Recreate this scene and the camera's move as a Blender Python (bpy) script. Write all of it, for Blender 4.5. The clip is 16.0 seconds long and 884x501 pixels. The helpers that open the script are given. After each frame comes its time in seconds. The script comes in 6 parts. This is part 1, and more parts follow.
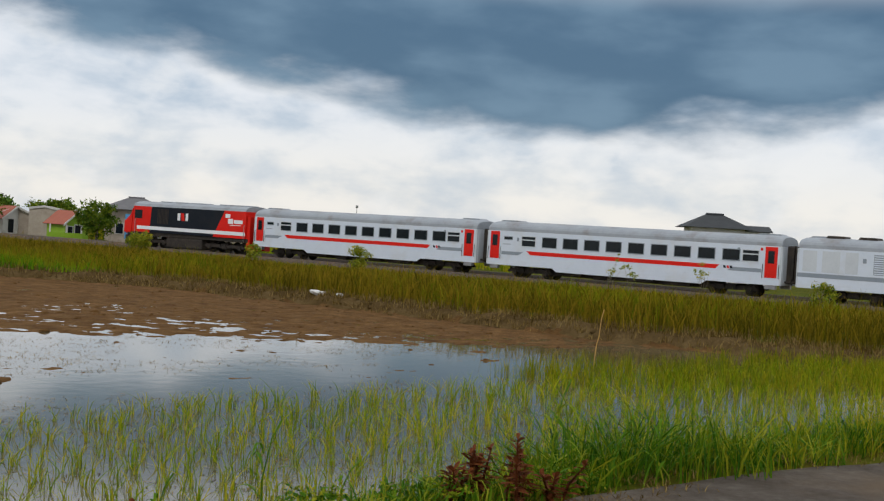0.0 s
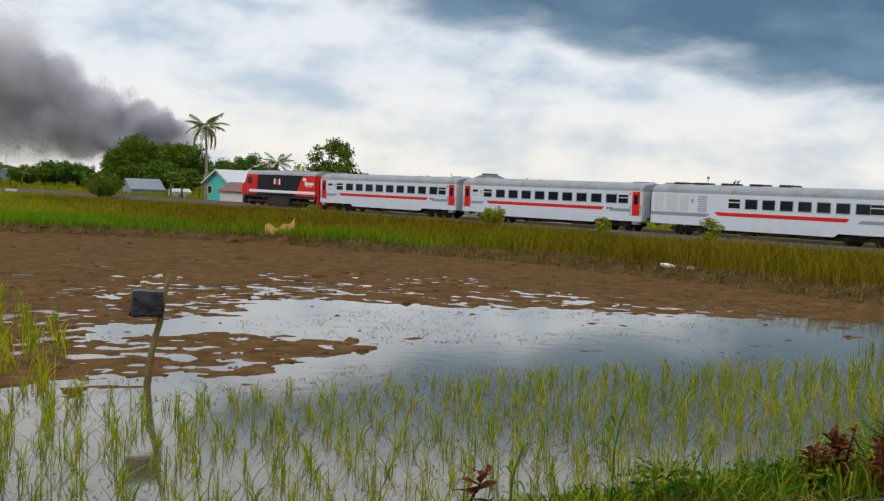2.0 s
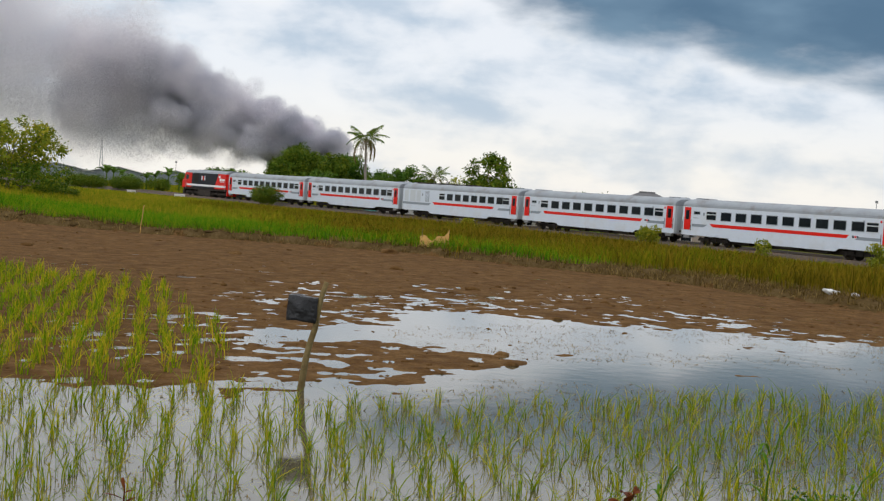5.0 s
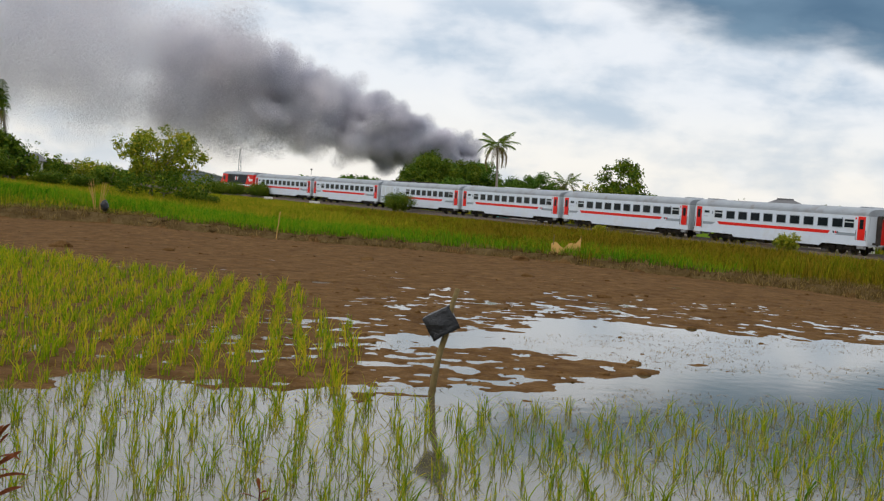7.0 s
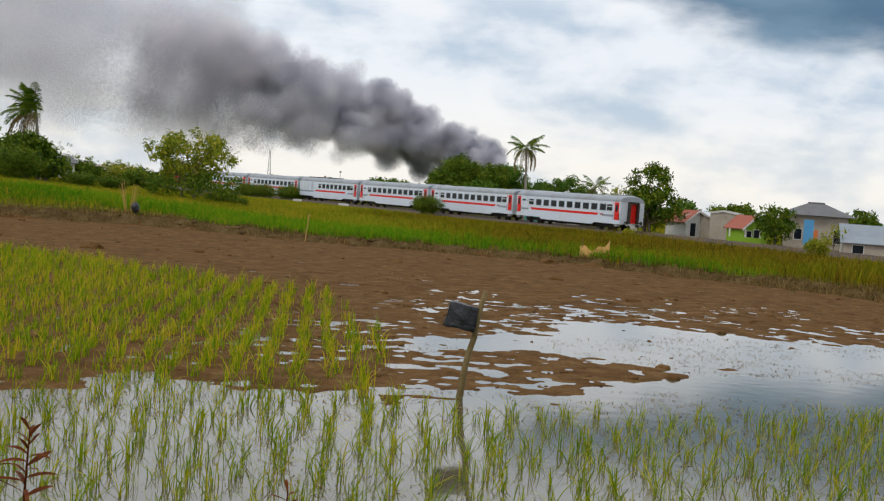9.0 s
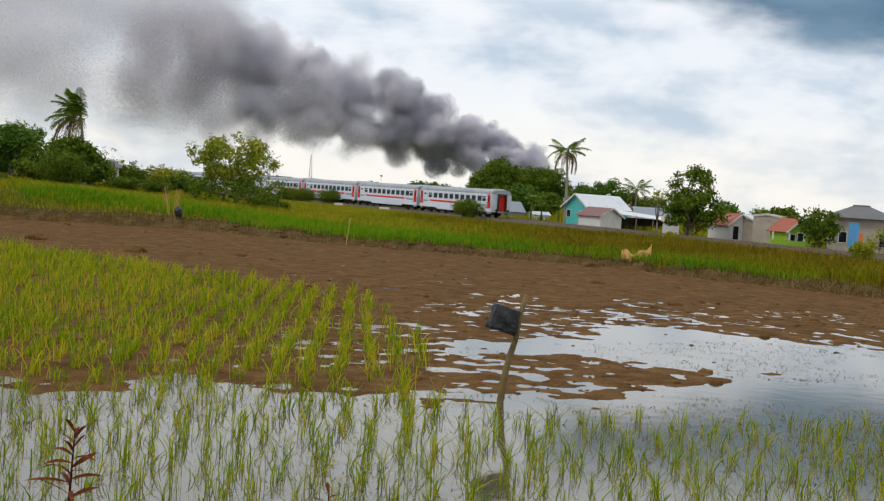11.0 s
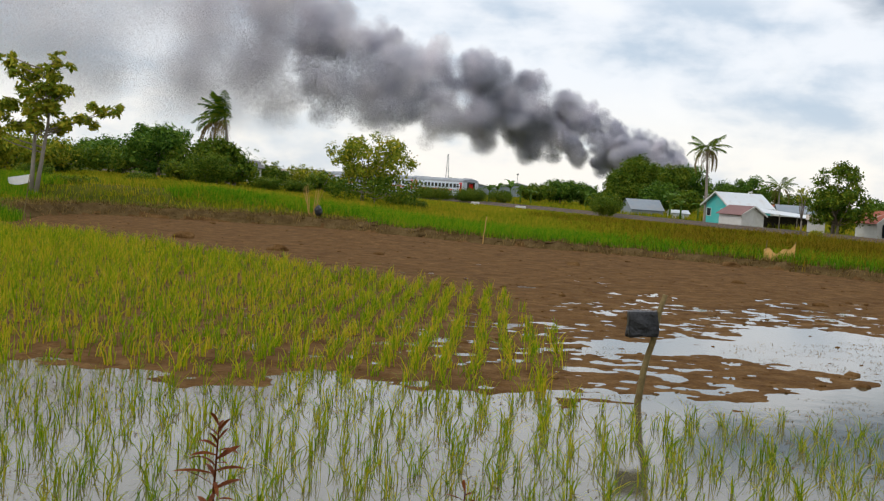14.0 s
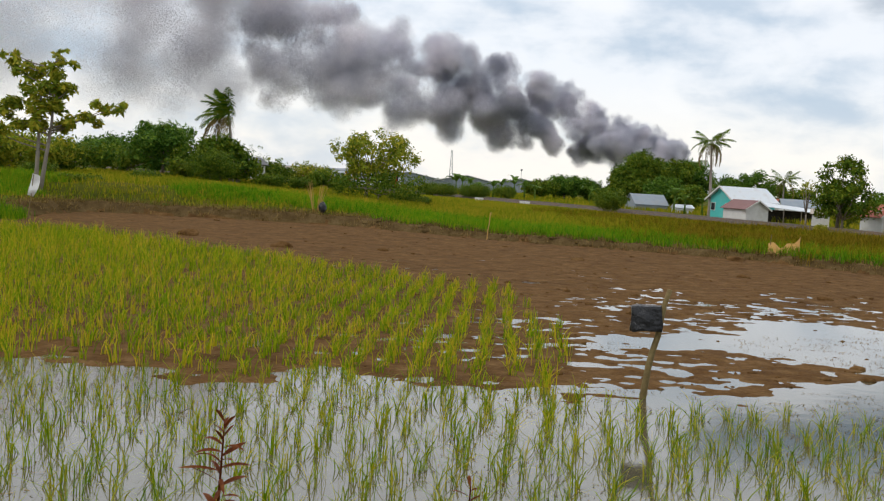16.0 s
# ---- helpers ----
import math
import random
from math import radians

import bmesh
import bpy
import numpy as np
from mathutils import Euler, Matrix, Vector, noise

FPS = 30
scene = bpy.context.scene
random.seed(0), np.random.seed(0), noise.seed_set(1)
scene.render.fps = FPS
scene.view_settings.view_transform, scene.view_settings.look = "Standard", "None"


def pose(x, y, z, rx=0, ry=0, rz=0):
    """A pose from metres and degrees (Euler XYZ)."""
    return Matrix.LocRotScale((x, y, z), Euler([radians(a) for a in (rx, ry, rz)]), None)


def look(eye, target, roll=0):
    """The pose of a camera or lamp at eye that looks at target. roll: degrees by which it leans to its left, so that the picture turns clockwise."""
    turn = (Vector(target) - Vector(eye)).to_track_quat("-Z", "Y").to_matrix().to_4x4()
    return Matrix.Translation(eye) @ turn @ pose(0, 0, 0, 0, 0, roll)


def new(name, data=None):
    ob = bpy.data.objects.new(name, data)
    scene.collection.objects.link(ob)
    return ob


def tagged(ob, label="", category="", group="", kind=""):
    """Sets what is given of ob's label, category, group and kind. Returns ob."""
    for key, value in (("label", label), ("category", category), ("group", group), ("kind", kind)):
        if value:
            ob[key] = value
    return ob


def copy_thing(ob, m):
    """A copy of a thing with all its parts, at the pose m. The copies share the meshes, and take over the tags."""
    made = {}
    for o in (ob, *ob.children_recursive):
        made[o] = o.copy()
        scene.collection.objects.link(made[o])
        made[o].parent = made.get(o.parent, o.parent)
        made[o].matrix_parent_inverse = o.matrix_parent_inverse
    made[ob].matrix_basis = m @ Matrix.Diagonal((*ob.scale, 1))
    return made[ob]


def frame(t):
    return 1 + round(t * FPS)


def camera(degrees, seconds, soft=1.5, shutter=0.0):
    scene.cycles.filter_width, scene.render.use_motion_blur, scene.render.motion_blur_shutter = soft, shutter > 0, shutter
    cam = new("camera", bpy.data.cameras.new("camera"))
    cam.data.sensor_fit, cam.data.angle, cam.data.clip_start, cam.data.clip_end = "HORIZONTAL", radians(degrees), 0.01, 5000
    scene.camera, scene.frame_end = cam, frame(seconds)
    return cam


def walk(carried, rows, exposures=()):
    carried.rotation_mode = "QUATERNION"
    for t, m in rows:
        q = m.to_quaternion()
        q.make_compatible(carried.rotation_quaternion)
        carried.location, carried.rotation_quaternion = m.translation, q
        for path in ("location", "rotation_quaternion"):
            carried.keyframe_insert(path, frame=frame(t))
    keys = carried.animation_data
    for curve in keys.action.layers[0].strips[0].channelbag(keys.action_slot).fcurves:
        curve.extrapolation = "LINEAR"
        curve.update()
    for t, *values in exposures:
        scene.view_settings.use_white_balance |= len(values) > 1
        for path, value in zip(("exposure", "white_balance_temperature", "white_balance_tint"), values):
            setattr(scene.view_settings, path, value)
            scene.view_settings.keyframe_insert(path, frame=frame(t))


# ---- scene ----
# The eye stands 3.2 m over the paddy's water and pans after the train.
cam = camera(40.79, 16.0, soft=1.25)
walk(cam, [
    (0, pose(0, 0, 3.2, 89.189, 0, -40.509) @ pose(0, 0, 0, 0, 0, 3.515)),
    (0.5, pose(0, 0, 3.2, 88.866, 0, -37.090) @ pose(0, 0, 0, 0, 0, 2.785)),
    (1, pose(0, 0, 3.2, 87.737, 0, -32.698) @ pose(0, 0, 0, 0, 0, 2.760)),
    (1.5, pose(0, 0, 3.2, 87.116, 0, -26.967) @ pose(0, 0, 0, 0, 0, 2.284)),
    (2, pose(0, 0, 3.2, 87.041, 0, -23.850) @ pose(0, 0, 0, 0, 0, 2.407)),
    (2.5, pose(0, 0, 3.2, 87.109, 0, -21.703) @ pose(0, 0, 0, 0, 0, 2.553)),
    (3, pose(0, 0, 3.2, 87.321, 0, -20.228) @ pose(0, 0, 0, 0, 0, 2.721)),
    (3.5, pose(0, 0, 3.2, 87.344, 0, -18.811) @ pose(0, 0, 0, 0, 0, 2.770)),
    (3.7, pose(0, 0, 3.2, 87.407, 0, -18.662) @ pose(0, 0, 0, 0, 0, 3.058)),
    (5.8, pose(0, 0, 3.2, 87.241, 0, -13.949) @ pose(0, 0, 0, 0, 0, 4.045)),
    (6, pose(0, 0, 3.2, 87.248, 0, -13.197) @ pose(0, 0, 0, 0, 0, 4.010)),
    (6.5, pose(0, 0, 3.2, 87.255, 0, -11.652) @ pose(0, 0, 0, 0, 0, 4.021)),
    (7, pose(0, 0, 3.2, 87.228, 0, -10.109) @ pose(0, 0, 0, 0, 0, 3.969)),
    (7.5, pose(0, 0, 3.2, 87.227, 0, -9.384) @ pose(0, 0, 0, 0, 0, 3.992)),
    (8, pose(0, 0, 3.2, 87.276, 0, -9.051) @ pose(0, 0, 0, 0, 0, 4.076)),
    (8.5, pose(0, 0, 3.2, 87.265, 0, -8.920) @ pose(0, 0, 0, 0, 0, 4.115)),
    (11, pose(0, 0, 3.2, 87.298, 0, -6.760) @ pose(0, 0, 0, 0, 0, 3.995)),
    (11.5, pose(0, 0, 3.2, 87.080, 0, -6.097) @ pose(0, 0, 0, 0, 0, 3.950)),
    (12, pose(0, 0, 3.2, 86.922, 0, -5.333) @ pose(0, 0, 0, 0, 0, 3.980)),
    (12.5, pose(0, 0, 3.2, 86.875, 0, -3.014) @ pose(0, 0, 0, 0, 0, 4.063)),
    (13, pose(0, 0, 3.2, 86.849, 0, -1.190) @ pose(0, 0, 0, 0, 0, 4.071)),
    (13.5, pose(0, 0, 3.2, 86.833, 0, -0.418) @ pose(0, 0, 0, 0, 0, 3.986)),
    (14, pose(0, 0, 3.2, 86.794, 0, -0.209) @ pose(0, 0, 0, 0, 0, 3.762)),
    (14.5, pose(0, 0, 3.2, 86.819, 0, -0.301) @ pose(0, 0, 0, 0, 0, 3.575)),
    (15, pose(0, 0, 3.2, 86.697, 0, -0.315) @ pose(0, 0, 0, 0, 0, 3.463)),
    (15.5, pose(0, 0, 3.2, 86.707, 0, -0.342) @ pose(0, 0, 0, 0, 0, 3.552)),
    (16, pose(0, 0, 3.2, 86.586, 0, -0.017) @ pose(0, 0, 0, 0, 0, 3.458)),
], exposures=[(0, -0.2), (1.5, -0.18), (3.5, -0.1), (7.5, -0.1), (11, -0.05), (16, 0.0)])

# ---- world and light ----


def build_world():
    world = bpy.data.worlds.new("sky")
    scene.world = world
    world.use_nodes = True
    nt = world.node_tree
    nt.nodes.clear()
    N, L = nt.nodes.new, nt.links.new

    def m(op, a, b=None, c=None, clamp=False):
        n = N("ShaderNodeMath")
        n.operation, n.use_clamp = op, clamp
        for i, v in enumerate((a, b, c)):
            if v is None:
                continue
            if isinstance(v, (int, float)):
                n.inputs[i].default_value = v
            else:
                L(v, n.inputs[i])
        return n.outputs[0]

    def mix(f, a, b):
        n = N("ShaderNodeMix")
        n.data_type = "RGBA"
        for sock, v in ((n.inputs[0], f), (n.inputs[6], a), (n.inputs[7], b)):
            if isinstance(v, tuple):
                sock.default_value = (*v, 1)
            elif isinstance(v, float):
                sock.default_value = v
            else:
                L(v, sock)
        return n.outputs[2]

    def smooth(v, lo, hi):
        n = N("ShaderNodeMapRange")
        n.interpolation_type = "SMOOTHSTEP"
        n.inputs[1].default_value, n.inputs[2].default_value = lo, hi
        L(v, n.inputs[0])
        return n.outputs[0]

    def cloud_noise(vec, scale, detail, rough, distort=0.0):
        n = N("ShaderNodeTexNoise")
        n.inputs["Scale"].default_value, n.inputs["Detail"].default_value = scale, detail
        n.inputs["Roughness"].default_value, n.inputs["Distortion"].default_value = rough, distort
        L(vec, n.inputs["Vector"])
        return n.outputs["Fac"]

    tc = N("ShaderNodeTexCoord")
    sep = N("ShaderNodeSeparateXYZ")
    L(tc.outputs["Generated"], sep.inputs[0])
    az = m("MULTIPLY", m("ARCTAN2", sep.outputs[0], sep.outputs[1]), 57.296)
    el = m("MULTIPLY", m("ARCSINE", sep.outputs[2]), 57.296)
    comb = N("ShaderNodeCombineXYZ")
    L(m("MULTIPLY", az, 0.1), comb.inputs[0])
    L(m("MULTIPLY", el, 0.26), comb.inputs[1])
    flat = comb.outputs[0]
    comb2 = N("ShaderNodeCombineXYZ")
    L(m("MULTIPLY", az, 0.1), comb2.inputs[0])
    L(m("MULTIPLY", el, 0.16), comb2.inputs[1])
    puffy = comb2.outputs[0]

    # bright, layered cloud over the whole sky
    n1 = cloud_noise(flat, 1.3, 6, 0.5, 0.15)
    n2 = cloud_noise(puffy, 4.0, 6, 0.55, 0.3)
    soft = m("ADD", m("MULTIPLY", n1, 0.75), m("MULTIPLY", n2, 0.25))
    low = smooth(el, 6.0, 1.2)
    veil = m("MULTIPLY", smooth(soft, 0.42, 0.66), m("SUBTRACT", 1.0, m("MULTIPLY", low, 0.35)))
    bright = mix(low, (0.86, 0.89, 0.94), (0.97, 0.94, 0.89))
    pale = mix(veil, bright, (0.48, 0.585, 0.71))
    # small heaped clouds with grey undersides
    heap = smooth(cloud_noise(puffy, 2.2, 7, 0.5, 0.2), 0.55, 0.68)
    pale = mix(m("MULTIPLY", heap, 0.45), pale, (0.95, 0.95, 0.95))
    pale = mix(smooth(el, 8.0, 12.0), pale, (0.93, 0.95, 0.98))
    # the heavy dark rain cloud
    away = m("ABSOLUTE", m("SUBTRACT", az, 47.0))
    edge = m("ADD", m("MULTIPLY", m("MAXIMUM", m("SUBTRACT", m("ABSOLUTE", m("SUBTRACT", az, 47.0)), 3.0), 0.0), 0.155), 4.3)
    wob = m("MULTIPLY", m("SUBTRACT", cloud_noise(flat, 1.5, 7, 0.5, 0.1), 0.5), 5.5)
    edge = m("ADD", edge, m("MAXIMUM", m("SUBTRACT", away, 33.0), 0.0))
    over = m("ADD", m("SUBTRACT", el, edge), wob)
    dark_col = mix(smooth(cloud_noise(flat, 1.5, 5, 0.45, 0.0), 0.36, 0.7), (0.078, 0.155, 0.25), (0.16, 0.262, 0.37))
    sky = mix(smooth(over, -0.4, 1.9), pale, dark_col)
    # overhead and behind: plain overcast
    sky = mix(smooth(el, 10.8, 14.0), sky, (0.86, 0.89, 0.94))

    blue = N("ShaderNodeTexSky")
    blue.sky_type, blue.sun_disc = "NISHITA", False
    blue.sun_elevation, blue.sun_rotation = radians(48), radians(-60)
    bg1, bg2, add, out = N("ShaderNodeBackground"), N("ShaderNodeBackground"), N("ShaderNodeAddShader"), N("ShaderNodeOutputWorld")
    L(sky, bg1.inputs[0])
    bg1.inputs[1].default_value = 1.0
    L(blue.outputs[0], bg2.inputs[0])
    bg2.inputs[1].default_value = 0.012
    L(bg1.outputs[0], add.inputs[0])
    L(bg2.outputs[0], add.inputs[1])
    L(add.outputs[0], out.inputs[0])


build_world()
sun_data = bpy.data.lights.new("sun", "SUN")
sun_data.energy, sun_data.angle, sun_data.color = 1.0, radians(14), (1.0, 0.95, 0.87)
sun = new("sun", sun_data)
sun.matrix_world = look((-60, -35, 80), (0, 0, 0))

# ---- materials ----


def mat(name, colors, rough=0.7, metal=0.0, scale=3.0, bump=0.0, bump_scale=None, island=0.0, spec=0.4, coord="Object",
        stain=None, stain_scale=0.6, thin=0.0, rv=0.12):
    """A surface that runs between the given colours by noise at two sizes; stain: (colour, amount); island: change from leaf to leaf; thin: light let through leaves."""
    mt = bpy.data.materials.new(name)
    mt.use_nodes = True
    nt = mt.node_tree
    b = nt.nodes["Principled BSDF"]
    N, L = nt.nodes.new, nt.links.new
    tc = N("ShaderNodeTexCoord")
    geo = N("ShaderNodeNewGeometry")

    def tex(s, d):
        n = N("ShaderNodeTexNoise")
        n.inputs["Scale"].default_value, n.inputs["Detail"].default_value, n.inputs["Roughness"].default_value = s, d, 0.6
        L(geo.outputs["Position"] if coord == "World" else tc.outputs["Object"], n.inputs["Vector"])
        return n
    big, fine = tex(scale, 5), tex(scale * 7, 3)
    addn = N("ShaderNodeMath")
    addn.operation = "MULTIPLY_ADD"
    L(fine.outputs["Fac"], addn.inputs[0])
    addn.inputs[1].default_value = 0.4
    mul = N("ShaderNodeMath")
    mul.operation = "MULTIPLY"
    L(big.outputs["Fac"], mul.inputs[0])
    mul.inputs[1].default_value = 0.6
    L(mul.outputs[0], addn.inputs[2])
    fac = addn.outputs[0]
    if island:
        isl = N("ShaderNodeMath")
        isl.operation = "MULTIPLY_ADD"
        sub = N("ShaderNodeMath")
        sub.operation = "SUBTRACT"
        L(geo.outputs["Random Per Island"], sub.inputs[0])
        sub.inputs[1].default_value = 0.5
        L(sub.outputs[0], isl.inputs[0])
        isl.inputs[1].default_value = island
        L(fac, isl.inputs[2])
        fac = isl.outputs[0]
    ramp = N("ShaderNodeValToRGB")
    while len(ramp.color_ramp.elements) < len(colors):
        ramp.color_ramp.elements.new(0.5)
    for i, (e, c) in enumerate(zip(ramp.color_ramp.elements, colors)):
        e.position = 0.3 + 0.4 * i / max(1, len(colors) - 1)
        e.color = (*c, 1)
    L(fac, ramp.inputs[0])
    col = ramp.outputs[0]
    if stain:
        s = tex(stain_scale, 6)
        mr = N("ShaderNodeMapRange")
        mr.inputs[1].default_value, mr.inputs[2].default_value = 0.5, 0.72
        mr.inputs[4].default_value = stain[1]
        L(s.outputs["Fac"], mr.inputs[0])
        mx = N("ShaderNodeMix")
        mx.data_type = "RGBA"
        L(mr.outputs[0], mx.inputs[0])
        L(col, mx.inputs[6])
        mx.inputs[7].default_value = (*stain[0], 1)
        col = mx.outputs[2]
    L(col, b.inputs["Base Color"])
    b.inputs["Metallic"].default_value = metal
    b.inputs["Specular IOR Level"].default_value = spec
    rr = N("ShaderNodeMapRange")
    rr.inputs[3].default_value, rr.inputs[4].default_value = max(0.02, rough - rv), min(1, rough + rv)
    L(fine.outputs["Fac"], rr.inputs[0])
    L(rr.outputs[0], b.inputs["Roughness"])
    if bump:
        bp = N("ShaderNodeBump")
        bp.inputs["Strength"].default_value = bump
        bp.inputs["Distance"].default_value = 0.05
        bt = tex(bump_scale or scale * 5, 5)
        L(bt.outputs["Fac"], bp.inputs["Height"])
        L(bp.outputs[0], b.inputs["Normal"])
    if thin:
        tr = N("ShaderNodeBsdfTranslucent")
        L(col, tr.inputs[0])
        ms = N("ShaderNodeMixShader")
        ms.inputs[0].default_value = thin
        L(b.outputs[0], ms.inputs[1])
        L(tr.outputs[0], ms.inputs[2])
        L(ms.outputs[0], nt.nodes["Material Output"].inputs[0])
    return mt


M_SOIL = mat("wet_mud", [(0.055, 0.028, 0.010), (0.125, 0.066, 0.024), (0.215, 0.13, 0.056)], 0.8, scale=1.6, bump=1.0, bump_scale=7, coord="World",
             stain=((0.045, 0.023, 0.009), 0.5), stain_scale=0.5, spec=0.02)
M_BANK = mat("dry_earth_bank", [(0.05, 0.032, 0.013), (0.10, 0.066, 0.028), (0.17, 0.12, 0.056)], 0.95, scale=1.3, bump=0.9, bump_scale=9, coord="World", spec=0.0)
M_FIELD = mat("field_turf", [(0.04, 0.055, 0.004), (0.08, 0.085, 0.007), (0.14, 0.105, 0.012)], 0.95, scale=0.25, bump=0.8, bump_scale=6, coord="World", spec=0.03,
              stain=((0.05, 0.10, 0.01), 0.7), stain_scale=0.06)
M_ROAD = mat("old_asphalt", [(0.062, 0.05, 0.040), (0.105, 0.088, 0.072), (0.17, 0.148, 0.125)], 0.92, scale=2.5, bump=0.6, bump_scale=60, coord="World",
             stain=((0.17, 0.12, 0.075), 0.6), stain_scale=0.9, spec=0.06)
M_BALLAST = mat("ballast_stone", [(0.045, 0.032, 0.023), (0.085, 0.064, 0.048), (0.15, 0.12, 0.095)], 0.95, scale=4, bump=1.0, bump_scale=12, coord="World",
                stain=((0.16, 0.085, 0.04), 0.6), stain_scale=0.5)
M_RICE = mat("rice_blade", [(0.11, 0.20, 0.004), (0.24, 0.32, 0.006), (0.44, 0.38, 0.02)], 0.5, scale=0.4, island=0.5, coord="World", spec=0.03, thin=0.35)
M_RICE_OLD = mat("yellowing_rice_blade", [(0.12, 0.23, 0.004), (0.28, 0.38, 0.008), (0.54, 0.41, 0.025)], 0.6, scale=0.3, island=0.55, coord="World", spec=0.03, thin=0.35)
M_REED = mat("brown_reed", [(0.075, 0.066, 0.004), (0.155, 0.122, 0.006), (0.29, 0.195, 0.016)], 0.75, scale=0.12, island=0.45, coord="World", spec=0.03, thin=0.3)
M_GREEN = mat("fresh_grass", [(0.05, 0.16, 0.004), (0.12, 0.29, 0.006), (0.28, 0.33, 0.012)], 0.65, scale=0.15, island=0.4, coord="World", spec=0.03, thin=0.3)
M_THICK = mat("olive_marsh_grass", [(0.09, 0.13, 0.003), (0.175, 0.205, 0.005), (0.30, 0.25, 0.011)], 0.7, scale=0.35, island=0.5, coord="World", spec=0.03, thin=0.3)
M_STRAW = mat("dry_straw", [(0.09, 0.058, 0.016), (0.175, 0.115, 0.036), (0.30, 0.21, 0.075)], 0.85, scale=0.5, island=0.5, coord="World", spec=0.03, thin=0.2)
M_MEADOW = mat("meadow_grass", [(0.12, 0.18, 0.006), (0.25, 0.27, 0.010), (0.44, 0.32, 0.026)], 0.75, scale=0.10, island=0.4, coord="World", spec=0.03, thin=0.3)


def water_material():
    mt = bpy.data.materials.new("paddy_water")
    mt.use_nodes = True
    nt = mt.node_tree
    b = nt.nodes["Principled BSDF"]
    b.inputs["Base Color"].default_value = (0.105, 0.09, 0.05, 1)
    b.inputs["Roughness"].default_value = 0.06
    b.inputs["IOR"].default_value = 1.72
    n = nt.nodes.new("ShaderNodeTexNoise")
    n.inputs["Scale"].default_value, n.inputs["Detail"].default_value = 2.2, 3
    geo = nt.nodes.new("ShaderNodeNewGeometry")
    nt.links.new(geo.outputs["Position"], n.inputs["Vector"])
    bp = nt.nodes.new("ShaderNodeBump")
    bp.inputs["Strength"].default_value, bp.inputs["Distance"].default_value = 0.07, 0.02
    nt.links.new(n.outputs["Fac"], bp.inputs["Height"])
    nt.links.new(bp.outputs[0], b.inputs["Normal"])
    return mt


M_WATER = water_material()

# ---- building helpers ----


def thing(name, label, category, group="", kind="", at=None):
    ob = new(name)
    ob.empty_display_size = 0.3
    tagged(ob, label, category, group, kind)
    if at is not None:
        ob.matrix_basis = at
    return ob


def part(name, bm, material, parent, label="", smooth=False):
    me = bpy.data.meshes.new(name)
    bm.to_mesh(me)
    bm.free()
    me.materials.append(material)
    if smooth:
        me.shade_smooth()
    ob = new(name, me)
    ob.parent = parent
    if label:
        tagged(ob, label)
    return ob


def mesh_ob(name, verts, faces, material, parent=None, smooth=False):
    me = bpy.data.meshes.new(name)
    me.from_pydata(verts, [], faces)
    for mt in material if isinstance(material, (list, tuple)) else [material]:
        me.materials.append(mt)
    if smooth:
        me.shade_smooth()
    ob = new(name, me)
    ob.parent = parent
    return ob


def box(bm, x0, x1, y0, y1, z0, z1, bevel=0.0):
    r = bmesh.ops.create_cube(bm, size=1, matrix=Matrix.Translation(((x0 + x1) / 2, (y0 + y1) / 2, (z0 + z1) / 2)) @ Matrix.Diagonal((x1 - x0, y1 - y0, z1 - z0, 1)))
    if bevel:
        es = {e for v in r["verts"] for e in v.link_edges}
        bmesh.ops.bevel(bm, geom=list(es), offset=bevel, segments=2, affect="EDGES", profile=0.5)
    return bm


def boxed(*a, bevel=0.0):
    return box(bmesh.new(), *a, bevel=bevel)


def tube(bm, points, radii, sides=8, cap=True):
    """A tapered tube through the points."""
    rings = []
    pts = [Vector(p) for p in points]
    for i, (p, r) in enumerate(zip(pts, radii)):
        d = (pts[min(i + 1, len(pts) - 1)] - pts[max(i - 1, 0)]).normalized()
        a = d.orthogonal().normalized() if abs(d.z) < 0.95 else Vector((1, 0, 0)) - d * d.x
        a.normalize()
        b = d.cross(a)
        rings.append([bm.verts.new(p + (a * math.cos(2 * math.pi * k / sides) + b * math.sin(2 * math.pi * k / sides)) * r) for k in range(sides)])
    for r0, r1 in zip(rings, rings[1:]):
        for k in range(sides):
            bm.faces.new((r0[k], r0[(k + 1) % sides], r1[(k + 1) % sides], r1[k]))
    if cap:
        bm.faces.new(rings[0][::-1])
        bm.faces.new(rings[-1])
    return bm


def prism(bm, outline, a, b, axis="y"):
    """The outline (pairs) drawn out from a to b along the axis."""
    def v(p, t):
        return {"x": (t, p[0], p[1]), "y": (p[0], t, p[1]), "z": (p[0], p[1], t)}[axis]
    n = len(outline)
    lo = [bm.verts.new(v(p, a)) for p in outline]
    hi = [bm.verts.new(v(p, b)) for p in outline]
    bm.faces.new(lo)
    bm.faces.new(hi[::-1])
    for i in range(n):
        bm.faces.new((lo[i], hi[i], hi[(i + 1) % n], lo[(i + 1) % n]))
    bmesh.ops.recalc_face_normals(bm, faces=bm.faces[:])
    return bm


# ---- the track ----
HEAD = np.array((-0.32802, 0.94467))
SIDE = np.array((0.94467, 0.32802))
RAIL_Z = 0.60


def track(s):
    """The middle of the track s metres along it, at rail height, and the heading's angle."""
    p = SIDE * (73.76 - 4.807e-4 * (s - 100) ** 2) + HEAD * s
    d = HEAD - SIDE * 2 * 4.807e-4 * (s - 100)
    return p[0], p[1], math.degrees(math.atan2(d[1], d[0]))


